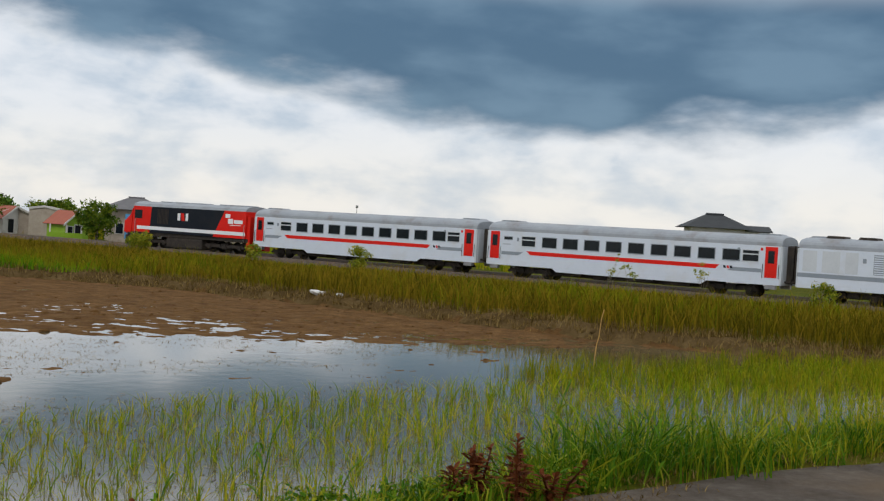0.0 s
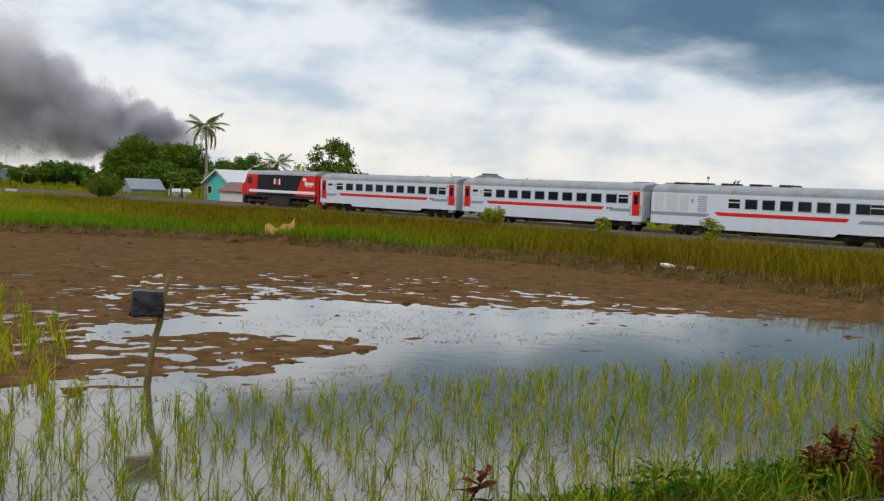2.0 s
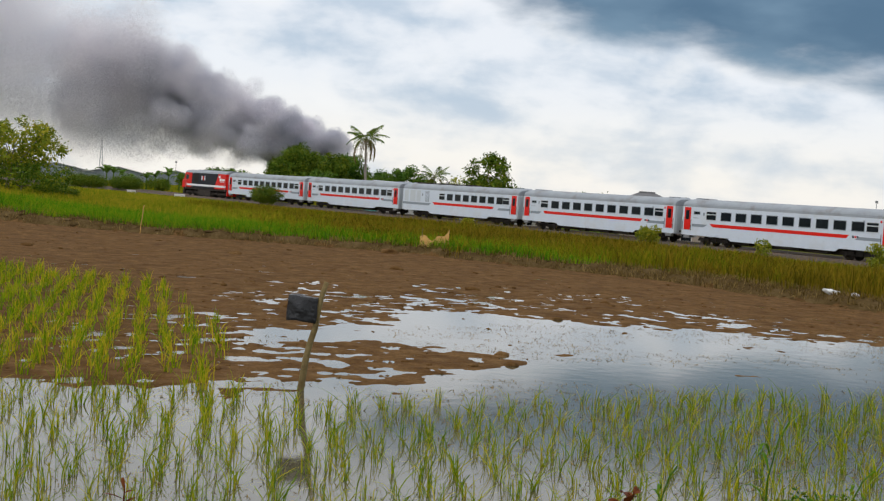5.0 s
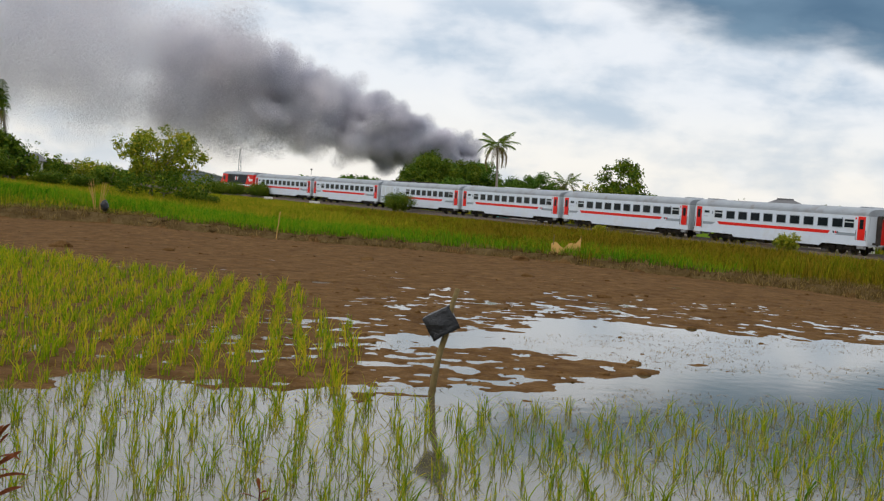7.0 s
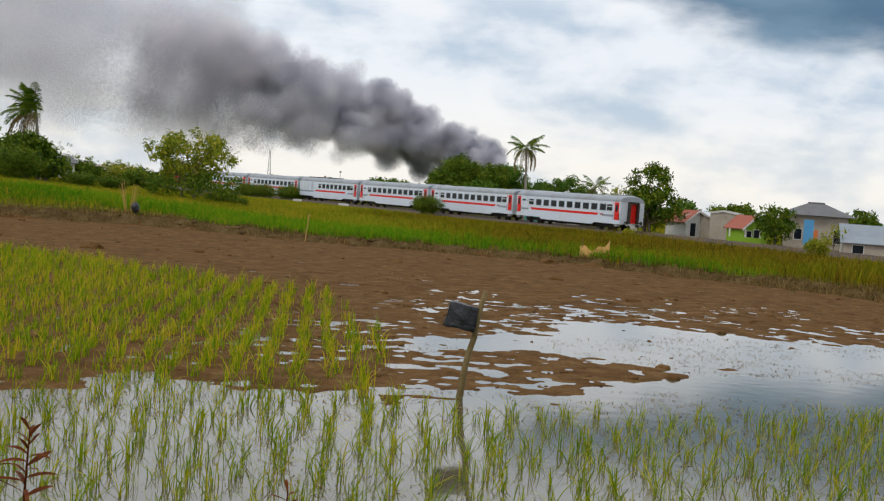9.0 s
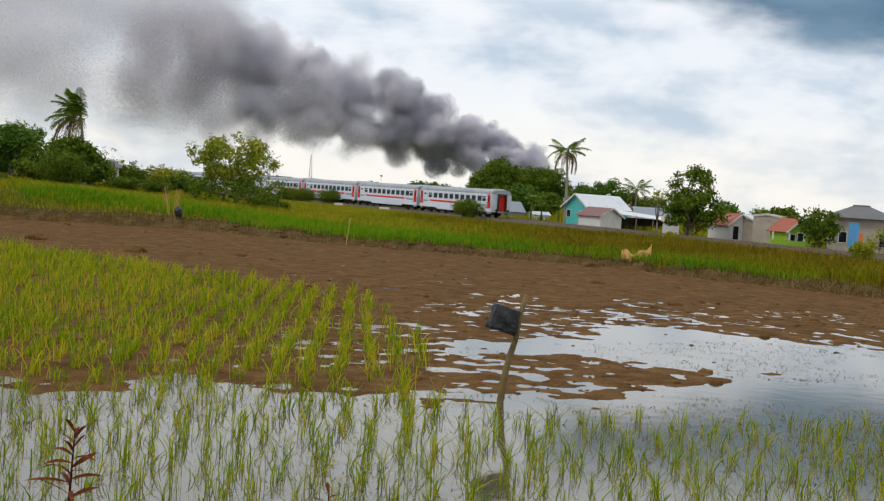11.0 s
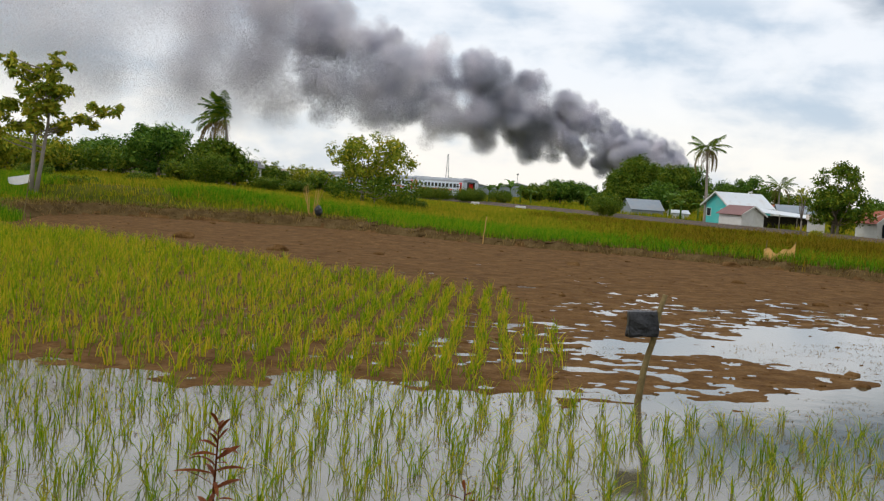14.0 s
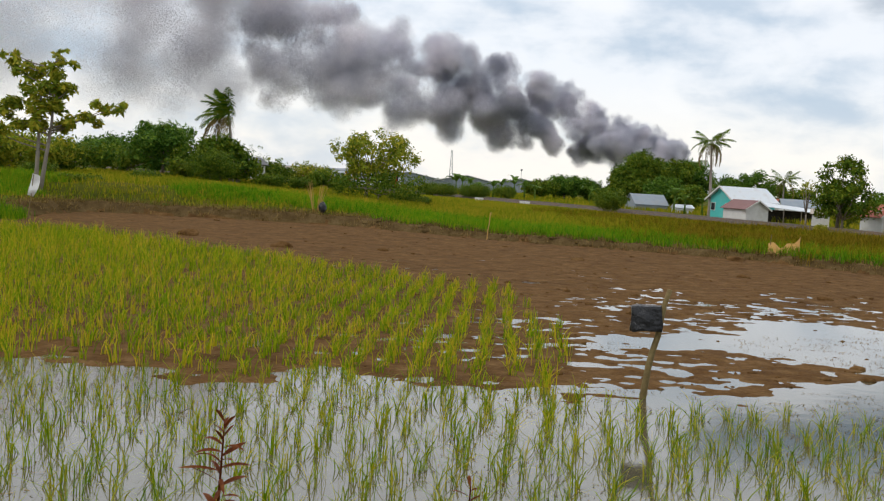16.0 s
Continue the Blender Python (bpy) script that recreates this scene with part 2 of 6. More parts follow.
def train_s(t):
    """Where the joint between locomotive and first coach is at t seconds."""
    return 59.0 + 18.66 * t - 0.04 * t * t


# ---- ground ----
PADDY = [(-26, 7.2), (-22.5, 50), (-21.2, 70.5), (-13, 71.8), (-6.4, 72.4), (4, 65), (10, 63.5), (16, 60.3), (20, 54.5), (24.5, 49.2), (27.2, 39.5),
         (28.4, 33), (29.2, 27), (32, 19.8), (37, 16), (46, 7.2)]


def to_edge(x, y, poly):
    """Distance to the outline, positive outside."""
    d = np.full(x.shape, 1e9)
    inside = np.zeros(x.shape, bool)
    n = len(poly)
    for i in range(n):
        (x0, y0), (x1, y1) = poly[i], poly[(i + 1) % n]
        ex, ey = x1 - x0, y1 - y0
        t = np.clip(((x - x0) * ex + (y - y0) * ey) / (ex * ex + ey * ey), 0, 1)
        d = np.minimum(d, np.hypot(x - x0 - t * ex, y - y0 - t * ey))
        cross = ((y0 > y) != (y1 > y)) & (x < (x1 - x0) * (y - y0) / (y1 - y0 + 1e-12) + x0)
        inside ^= cross
    return np.where(inside, -d, d)


def value_noise(x, y, size, seed=0):
    """Smooth noise from 0 to 1 with lumps of the given size."""
    u, v = x / size + 37.2 + seed * 11.7, y / size + 91.4 + seed * 5.3
    i, j = np.floor(u).astype(np.int64), np.floor(v).astype(np.int64)
    fx, fy = u - i, v - j
    fx, fy = fx * fx * (3 - 2 * fx), fy * fy * (3 - 2 * fy)

    def h(a, b):
        k = (a * 374761393 + b * 668265263 + seed * 974711) & 0x7FFFFFFF
        k = ((k ^ (k >> 13)) * 1274126177) & 0x7FFFFFFF
        return ((k ^ (k >> 16)) & 0xFFFF) / 65535.0
    return (h(i, j) * (1 - fx) + h(i + 1, j) * fx) * (1 - fy) + (h(i, j + 1) * (1 - fx) + h(i + 1, j + 1) * fx) * fy


def rough_noise(x, y, size, seed=0, octaves=4):
    s = sum(value_noise(x, y, size / 2 ** k, seed + k) / 2 ** k for k in range(octaves))
    return s / (2 - 0.5 ** (octaves - 1))


def step(v, a, b):
    t = np.clip((v - a) / (b - a), 0, 1)
    return t * t * (3 - 2 * t)


WATER_AREA = [(3.4, 24.3), (3.5, 25.4), (4.6, 26.6), (6.3, 27.4), (7.6, 30.8), (9.8, 31.3), (12.1, 30.0), (15.1, 28.9), (18, 27.4), (24, 25.4), (30, 23.5), (36, 19), (20, 17.8),
              (8, 17.6), (5.8, 18.9), (6.6, 20.6), (8.2, 22.3), (7.2, 23.7), (5.8, 24.7)]
ISLANDS = [(15.2, 25.6, 1.0, 0.4), (15.9, 24.9, 0.7, 0.3), (10.1, 22.4, 0.8, 0.3), (9.6, 23.2, 0.5, 0.25), (12.4, 21.0, 0.7, 0.25), (17.1, 21.1, 0.6, 0.25), (20.5, 22.4, 0.9, 0.3), (22.0, 24.2, 1.0, 0.3), (13.2, 27.6, 0.9, 0.3), (18.6, 22.0, 0.5, 0.2)]


def bed_height(x, y):
    """Height of the paddy's bed, over the water at 0."""
    broad, fine = rough_noise(x, y, 2.4, 3, 3) - 0.5, rough_noise(x, y * 1.1, 0.38, 9, 3) - 0.5
    wet = to_edge(x, y, WATER_AREA) + (rough_noise(x, y, 1.7, 6, 3) - 0.5) * 2.4
    mud = -0.11 + 0.142 * step(wet, -0.9, 0.7) + 0.055 * step(wet, 0.8, 7.0) + 0.03 * step(y, 46, 56)
    mud = mud - 0.030 * np.exp(-((x + 0.5) / 3.5) ** 2 - ((y - 23.0) / 2.6) ** 2) + 0.03 * step(-x, 3, 9)
    shore = y + (rough_noise(x, y, 1.5, 33, 4) - 0.5) * 3.6
    base = -0.17 + (mud + 0.17) * step(shore, 16.6, 19.4)
    for px, py, rx, ry in ((6.6, 41.0, 1.4, 1.3), (7.8, 38.6, 1.5, 0.8), (10.8, 39.4, 1.9, 1.1), (14.5, 37.0, 3.0, 1.2), (10.5, 35.0, 3.0, 1.0), (19.0, 33.0, 3.0, 1.0)):
        base = base - 0.044 * np.exp(-((x - px) / rx) ** 2 - ((y - py) / ry) ** 2)
    isl = sum(np.exp(-((x - a) / r) ** 2 - ((y - b) / q) ** 2) for a, b, r, q in ISLANDS) * 0.17 * np.clip(rough_noise(x, y * 1.6, 0.5, 14, 3) * 2.2 - 0.6, 0, 1)
    bed = base + isl + broad * 0.08 + fine * (0.20 + 0.10 * step(y, 18, 21))
    # trodden flat where it stands out of the water
    return np.where(bed > 0, bed * 0.28, bed)


def ground_height(x, y):
    e = to_edge(x, y, PADDY) + (rough_noise(x, y, 2.5, 21, 3) - 0.5) * 0.9
    land = 0.38 + 1.35 * step(6.0 - x, 0.0, 30.0) * step(y, 20, 55) * (1 - step(y, 130, 190)) + (rough_noise(x, y, 14, 5, 3) - 0.5) * 0.35
    bank = 0.36 + 0.24 * step(5.0 - x, 0, 14) + (rough_noise(x, y, 0.9, 31, 3) - 0.5) * 0.35
    out = bank + (land - bank) * step(e, 1.0, 9.0)
    z = np.where(e < 0, bed_height(x, y), 0)
    z = np.where(e >= 0, -0.02 + (out + 0.02) * step(e, 0.0, 0.9), z)
    road = 1.6 - 1.75 * step(y, 5.0, 8.6)
    z = np.where(y < 8.6, np.where(y < 5.0, 1.6, np.maximum(road + (rough_noise(x, y, 1.0, 8, 3) - 0.5) * 0.2 * step(y, 5.0, 5.6), -0.16)), z)
    z = z - (z - 0.05) * step(-y, 6.5, 9.0)
    # the land keeps low along the track
    s = x * HEAD[0] + y * HEAD[1]
    off = np.abs(x * SIDE[0] + y * SIDE[1] - (73.76 - 4.807e-4 * (s - 100) ** 2))
    return np.where(s < 420, z + (0.25 - z) * (1 - step(off, 3.5, 9.0)), z)


def spread(lo, hi, fine_lo, fine_hi, d, grow=1.22):
    inner = list(np.arange(fine_lo, fine_hi + d * 0.5, d))
    a, st = fine_lo, d
    left = []
    while a > lo:
        st *= grow
        a -= st
        left.append(a)
    a, st = fine_hi, d
    right = []
    while a < hi:
        st *= grow
        a += st
        right.append(a)
    return np.array(left[::-1] + inner + right)


def build_ground():
    xs, ys = spread(-3000, 3000, -27, 47, 0.2), spread(-2500, 4000, 4.4, 76, 0.26)
    xs = np.concatenate([xs[xs < -6.05], np.arange(-6.0, 26.0, 0.085), xs[xs > 26.05]])
    near = np.arange(17.5, 37.0, 0.12)
    ys = np.concatenate([ys[ys < 17.4], near, ys[ys > 37.05]])
    X, Y = np.meshgrid(xs, ys)
    Z = ground_height(X, Y)
    nx, ny = len(xs), len(ys)
    idx = np.arange(nx * ny).reshape(ny, nx)
    quads = np.stack([idx[:-1, :-1], idx[:-1, 1:], idx[1:, 1:], idx[1:, :-1]], -1).reshape(-1, 4)
    cx, cy = (X[:-1, :-1] + X[1:, 1:]).ravel() / 2, (Y[:-1, :-1] + Y[1:, 1:]).ravel() / 2
    e = to_edge(cx, cy, PADDY) + (rough_noise(cx, cy, 1.2, 44, 3) - 0.5) * 1.4
    ob = mesh_ob("ground", np.stack([X, Y, Z], -1).reshape(-1, 3).tolist(), quads.tolist(), [M_SOIL, M_BANK, M_FIELD, M_ROAD], smooth=True)
    kind = np.where(e < 0.1, 0, np.where(e < 1.7, 1, 2))
    kind = np.where((cy < 8.0), 2, kind)
    s = cx * HEAD[0] + cy * HEAD[1]
    off = np.abs(cx * SIDE[0] + cy * SIDE[1] - (73.76 - 4.807e-4 * (s - 100) ** 2))
    kind = np.where((off < 9.0) & (s < 420), 1, kind)
    ob.data.polygons.foreach_set("material_index", kind.astype(np.int32))
    tagged(ob, "flat muddy paddy and grassland reaching to the horizon", "ground", kind="structure")


build_ground()


def build_road():
    bm = bmesh.new()
    xs = np.arange(-60, 90.1, 0.5)
    rows = []
    for x in xs:
        w = 4.95 + (rough_noise(np.array([x]), np.array([0.0]), 1.5, 61, 3)[0] - 0.5) * 0.5
        rows.append([bm.verts.new((x, y, z)) for y, z in ((w, 1.56), (w - 0.08, 1.625), (1.5, 1.65), (-2.0, 1.65), (-5.2, 1.62), (-5.3, 1.5))])
    for a, b in zip(rows, rows[1:]):
        for k in range(5):
            bm.faces.new((a[k], a[k + 1], b[k + 1], b[k]))
    bmesh.ops.recalc_face_normals(bm, faces=bm.faces[:])
    ob = part("road", bm, M_ROAD, None)
    tagged(ob, "worn grey asphalt village road beside the paddy", "road", kind="structure")


build_road()


def build_water():
    inner = [(-25.5, 6.6), (-22.7, 50), (-21.4, 70.3), (-6.4, 72.2), (4, 64.8), (16, 60.1), (20, 54.2), (24.3, 49), (27, 39.5), (28.2, 33), (29, 27), (31.8, 19.6), (36.8, 15.8), (46, 6.6)]
    bm = bmesh.new()
    bm.faces.new([bm.verts.new((x, y, 0)) for x, y in inner])
    ob = part("water", bm, M_WATER, None)
    tagged(ob, "shallow still paddy water mirroring the clouds", "water", kind="structure")


build_water()

# ---- grasses ----


def blades(name, roots, heights, width, material, per=8, spread_r=0.1, lean=0.35, label="", category="", segs=2, seed=1, drop=0.0):
    """Clumps of bent, tapering blades at the given roots: one object."""
    rng = np.random.default_rng(seed)
    n = len(roots) * per
    base = np.repeat(roots, per, 0) + np.concatenate([rng.normal(0, spread_r, (n, 2)), np.zeros((n, 1))], 1)
    h = np.repeat(heights, per) * rng.uniform(0.45, 1.1, n)
    turn, way = rng.uniform(0, np.pi, n), rng.uniform(0, 2 * np.pi, n)
    bend = np.abs(rng.normal(0, lean, n)) * h
    side = np.stack([np.cos(turn), np.sin(turn), 0 * turn], 1) * (width * rng.uniform(0.6, 1.3, n))[:, None] * 0.5
    out = np.stack([np.cos(way), np.sin(way), 0 * way], 1)
    levels, per_v = [], segs * 2 + 1
    for k in range(segs):
        u = k / segs
        c = base + out * (bend * u * u)[:, None]
        c[:, 2] += h * u
        levels += [c - side * (1 - 0.35 * u), c + side * (1 - 0.35 * u)]
    tip = base + out * bend[:, None]
    tip[:, 2] += h * (1 - drop * rng.uniform(0, 1, n))
    levels.append(tip)
    V = np.stack(levels, 1).reshape(-1, 3)
    o = np.arange(n) * per_v
    me = bpy.data.meshes.new(name)
    quads = [np.stack([o + 2 * k, o + 2 * k + 1, o + 2 * k + 3, o + 2 * k + 2], 1) for k in range(segs - 1)]
    tris = np.stack([o + 2 * segs - 2, o + 2 * segs - 1, o + 2 * segs], 1)
    loops = np.concatenate([np.concatenate([q.ravel() for q in quads]) if quads else np.array([], int), tris.ravel()])
    nq, ntr = n * (segs - 1), n
    me.vertices.add(len(V))
    me.vertices.foreach_set("co", V.ravel())
    me.loops.add(len(loops))
    me.loops.foreach_set("vertex_index", loops.astype(np.int32))
    me.polygons.add(nq + ntr)
    starts = np.concatenate([np.arange(nq) * 4, nq * 4 + np.arange(ntr) * 3])
    me.polygons.foreach_set("loop_start", starts.astype(np.int32))
    me.update(calc_edges=True)
    me.validate()
    me.materials.append(material)
    ob = new(name, me)
    tagged(ob, label, category, kind="stuff")
    return ob


def scatter(x0, x1, y0, y1, density, seed):
    rng = np.random.default_rng(seed)
    n = int((x1 - x0) * (y1 - y0) * density)
    return rng.uniform(x0, x1, n), rng.uniform(y0, y1, n)


def track_offset(x, y):
    s = x * HEAD[0] + y * HEAD[1]
    return x * SIDE[0] + y * SIDE[1] - (73.76 - 4.807e-4 * (s - 100) ** 2), s


RICE_EDGE = [(-22.3, 18.0), (2.1, 18.0), (2.6, 24.5), (1.6, 36), (-5.5, 42.5), (-16, 51.5), (-22.3, 52)]


def build_rice():
    rng = np.random.default_rng(5)
    # near rows, running away from the road
    gx, gy = np.meshgrid(np.arange(-12, 44, 0.43), np.arange(8.2, 19.2, 0.34))
    gx, gy = gx + gy * 0.12 + rng.normal(0, 0.075, gx.shape), gy + rng.normal(0, 0.08, gy.shape)
    x, y = gx.ravel(), gy.ravel()
    far = 17.4 + 0.09 * np.clip(x - 6, 0, 40) + (rough_noise(x, y, 3, 71, 3) - 0.5) * 2.2
    keep = (y < far + 0.4) & (to_edge(x, y, PADDY) < -0.5) & (rng.uniform(size=x.shape) > 0.12 + 0.16 * step(y, 15, 18) * (x < 18))
    x, y = x[keep], y[keep]
    hgt = (0.29 + 0.12 * rng.uniform(size=x.shape) + 0.06 * step(x, 8, 20)) * (0.85 + 0.3 * rough_noise(x, y, 4, 73, 2))
    blades("rice_seedlings", np.stack([x, y, 0 * x - 0.03], 1), hgt * 1.08, 0.0125, M_RICE, per=11, spread_r=0.034, lean=0.66, segs=4, seed=11, drop=0.3,
           label="young green rice seedlings in rows standing in water", category="rice")
    # the block on the mud
    gx, gy = np.meshgrid(np.arange(-24, 3.6, 0.52), np.arange(17.0, 54, 0.38))
    gx, gy = gx + gy * 0.05 - 1.2 + rng.normal(0, 0.06, gx.shape), gy + rng.normal(0, 0.09, gy.shape)
    x, y = gx.ravel(), gy.ravel()
    e = to_edge(x, y, RICE_EDGE) + (rough_noise(x, y, 3, 77, 3) - 0.5) * 2.0
    keep = (e < 0) & (rng.uniform(size=x.shape) > 0.10 + 0.45 * step(e, -2.0, 0) - 0.1 * step(-x, 6, 14))
    x, y = x[keep], y[keep]
    z = np.maximum(ground_height(x, y), 0) - 0.03
    dense = step(-x, 2, 14)
    hgt = (0.34 + 0.26 * rng.uniform(size=x.shape)) * (0.92 + 0.25 * dense)
    blades("rice_block", np.stack([x, y, z], 1), hgt, 0.0185, M_RICE_OLD, per=15, spread_r=0.062, lean=0.5, segs=3, seed=12, drop=0.25,
           label="denser young rice standing in brown mud", category="rice")
    # the thick stand at the far corner by the white stake
    x, y = scatter(19, 46, 8.5, 21.0, 9, 15)
    keep = (y > 17.5 - (x - 19) * 0.42) & (y < 20.6 + (rough_noise(x, y, 3, 79, 3) - 0.5) * 1.5)
    x, y = x[keep], y[keep]
    blades("rice_thicket", np.stack([x, y, 0 * x - 0.03], 1), 0.38 + 0.2 * rng.uniform(size=x.shape), 0.014, M_THICK, per=9, spread_r=0.09, lean=0.35, segs=3, seed=13,
           label="thick yellow-green grass and rice in the paddy corner", category="rice")

    # withered bits afloat between the rows
    x, y = scatter(-14, 34, 9, 31, 10.0, 17)
    keep = (to_edge(x, y, PADDY) < -0.6) & (bed_height(x, y) < -0.02) & (rough_noise(x, y, 2.5, 78, 3) + 0.12 * np.exp(-((y - 17.2) / 1.5) ** 2) > 0.46)
    x, y = x[keep], y[keep]
    blades("floating_straw", np.stack([x, y, 0 * x + 0.004], 1), 0 * x + 0.022, 0.017, M_STRAW, per=4, spread_r=0.11, lean=6.0, seed=18,
           label="withered brown straw bits afloat on the water", category="straw")


def build_clods():
    """Small lumps of wet earth over the drained bed and the banks."""
    rng = np.random.default_rng(55)
    x, y = scatter(-22, 30, 18.5, 74, 3.0, 56)
    e = to_edge(x, y, PADDY)
    z = ground_height(x, y)
    bank = (e > -0.6) & (e < 1.4)
    keep = ((z > -0.03) & (e < -0.6) & (rng.uniform(size=x.shape) < 0.75 - 0.6 * step(y, 34, 50))) | bank
    keep &= ~((x < 2) & (y < 50) & (e < -0.6) & (rng.uniform(size=x.shape) < 0.6))
    x, y, z, bank = x[keep], y[keep], z[keep], bank[keep]
    g = (1 + 5 ** 0.5) / 2
    ico = np.array([(-1, g, 0), (1, g, 0), (-1, -g, 0), (1, -g, 0), (0, -1, g), (0, 1, g), (0, -1, -g), (0, 1, -g), (g, 0, -1), (g, 0, 1), (-g, 0, -1), (-g, 0, 1)]) / 1.9
    tri = [(0, 11, 5), (0, 5, 1), (0, 1, 7), (0, 7, 10), (0, 10, 11), (1, 5, 9), (5, 11, 4), (11, 10, 2), (10, 7, 6), (7, 1, 8), (3, 9, 4), (3, 4, 2), (3, 2, 6), (3, 6, 8), (3, 8, 9), (4, 9, 5), (2, 4, 11), (6, 2, 10), (8, 6, 7), (9, 8, 1)]
    for name, pick, mt, label, big in (("mud_lumps", ~bank, M_SOIL, "small wet lumps over the drained mud", 1.0), ("bank_clods", bank, M_BANK, "dry clods along the earth bank", 1.7)):
        px, py, pz = x[pick], y[pick], np.maximum(z[pick], -0.01)
        n = len(px)
        size = big * 0.026 * np.exp(rng.normal(0, 0.55, n))
        shape = rng.uniform(0.6, 1.5, (n, 1, 3)) * np.array((1.5, 1.1, 0.6))
        V = np.stack([px, py, pz], 1)[:, None] + ico[None] * rng.uniform(0.7, 1.3, (n, 12, 1)) * shape * size[:, None, None]
        F = (np.array(tri)[None] + (np.arange(n) * 12)[:, None, None]).reshape(-1, 3)
        ob = mesh_ob(name, V.reshape(-1, 3).tolist(), F.tolist(), mt, smooth=True)
        tagged(ob, label, "clods", kind="stuff")


build_rice()
build_clods()


def build_reeds():
    rng = np.random.default_rng(9)
    # tall reeds between the paddy and the track
    x, y = scatter(-5, 85, -30, 150, 5.5, 21)
    e = to_edge(x, y, PADDY)
    off, s = track_offset(x, y)
    right = step(x, 8, 19)
    lim = -5.5 - rng.uniform(0, 2.5, x.shape)
    keep = (e > 1.6 + rng.normal(0, 0.5, x.shape)) & (off < lim) & (rng.uniform(size=x.shape) < right) & (np.hypot(x, y) < 130) & (y > 6 - 20 * (x > 46))
    keep &= (np.degrees(np.arctan2(x, y)) < 68)
    x, y, off, e = x[keep], y[keep], off[keep], e[keep]
    hgt = (0.55 + 0.75 * rough_noise(x, y, 4, 81, 3)) * rng.uniform(0.7, 1.15, x.shape) * (0.38 + 0.62 * step(-off, 7, 25)) * (0.85 + 0.35 * step(x, 18, 30))
    z = ground_height(x, y)
    g = (rough_noise(x, y, 7, 82, 3) + rng.normal(0, 0.12, x.shape)) > 0.62
    blades("green_reeds", np.stack([x, y, z], 1)[g], hgt[g] * 1.05, 0.03, M_THICK, per=10, spread_r=0.30, lean=0.48, segs=3, seed=23, drop=0.3,
           label="patches of greener reeds along the railway", category="reeds")
    x, y, z, hgt = x[~g], y[~g], z[~g], hgt[~g]
    blades("reeds", np.stack([x, y, z], 1), hgt * 1.08, 0.03, M_REED, per=10, spread_r=0.30, lean=0.48, segs=3, seed=22, drop=0.35,
           label="tall olive-brown reeds along the railway", category="reeds")
    # low straw along the foot of the bank
    x, y = scatter(-24, 40, 14, 76, 14, 23)
    e = to_edge(x, y, PADDY)
    keep = (e > 0.1) & (e < 2.3 + rng.normal(0, 0.4, x.shape)) & (rng.uniform(size=x.shape) < 0.65 + 0.25 * step(x, 12, 22))
    x, y = x[keep], y[keep]
    blades("bank_straw", np.stack([x, y, ground_height(x, y)], 1), 0.14 + 0.22 * rng.uniform(size=x.shape), 0.03, M_STRAW, per=8, spread_r=0.16, lean=0.9, seed=24,
           label="flattened dry straw on the earth bank", category="straw")
    # fresh green grass just behind the bank
    x, y = scatter(-30, 26, 48, 100, 8, 25)
    e = to_edge(x, y, PADDY)
    patch = rough_noise(x, y, 9, 83, 3)
    keep = (e > 0.9) & (e < 9 + 6 * patch) & (patch + 0.25 * step(x, -4, 6) > 0.42 + 0.14 * (x < -3)) & (x < 23 + rng.normal(0, 1, x.shape))
    x, y = x[keep], y[keep]
    blades("green_grass", np.stack([x, y, ground_height(x, y)], 1), 0.35 + 0.35 * rng.uniform(size=x.shape), 0.04, M_GREEN, per=9, spread_r=0.2, lean=0.5, seed=26,
           label="fresh bright green grass behind the bank", category="grass")
    # the overgrown corner of the dyke
    x, y = scatter(-24.5, -17.5, 46, 60, 14, 35)
    keep = (to_edge(x, y, PADDY) > -1.8 + 1.2 * rough_noise(x, y, 1.5, 88, 2)) & (x < -18.5 + 0.3 * (y - 52))
    x, y = x[keep], y[keep]
    blades("dyke_grass", np.stack([x, y, np.maximum(ground_height(x, y), 0)], 1), 0.45 + 0.4 * rng.uniform(size=x.shape), 0.03, M_GREEN, per=9, spread_r=0.16, lean=0.45, segs=3, seed=36,
           label="thick bright green grass on the dyke's corner", category="grass")
    # the yellowing meadow beyond
    x, y = scatter(-75, 34, 55, 190, 2.6, 27)
    e = to_edge(x, y, PADDY)
    off, s = track_offset(x, y)
    keep = (e > 2.0) & (off < -5.0) & ((e > 11) | (rng.uniform(size=x.shape) < 0.35) | (x > 22) | (x < -2)) & (np.abs(np.degrees(np.arctan2(x, y))) < 24)
    x, y = x[keep], y[keep]
    hgt = (0.2 + 0.5 * rough_noise(x, y, 8, 85, 3)) * (1 + 0.25 * step(x, 4, 18)) * (0.55 + 0.45 * step(-off[keep], 5, 25))
    blades("meadow", np.stack([x, y, ground_height(x, y)], 1), hgt, 0.055, M_MEADOW, per=6, spread_r=0.35, lean=0.4, seed=28,
           label="rough yellow-green meadow grass up to the railway", category="grass")

    # taller rough grass beyond the track
    x, y = scatter(-70, 75, 60, 330, 1.1, 29)
    off, s = track_offset(x, y)
    keep = (off > 14) & (off < 80) & (np.abs(np.degrees(np.arctan2(x, y)) - 18) < 34)
    x, y = x[keep], y[keep]
    blades("far_meadow", np.stack([x, y, ground_height(x, y)], 1), 0.4 + 0.5 * rough_noise(x, y, 9, 87, 3), 0.13, M_MEADOW, per=4, spread_r=0.5, lean=0.35, seed=30,
           label="rough tan and green grass beyond the railway", category="grass")


build_reeds()

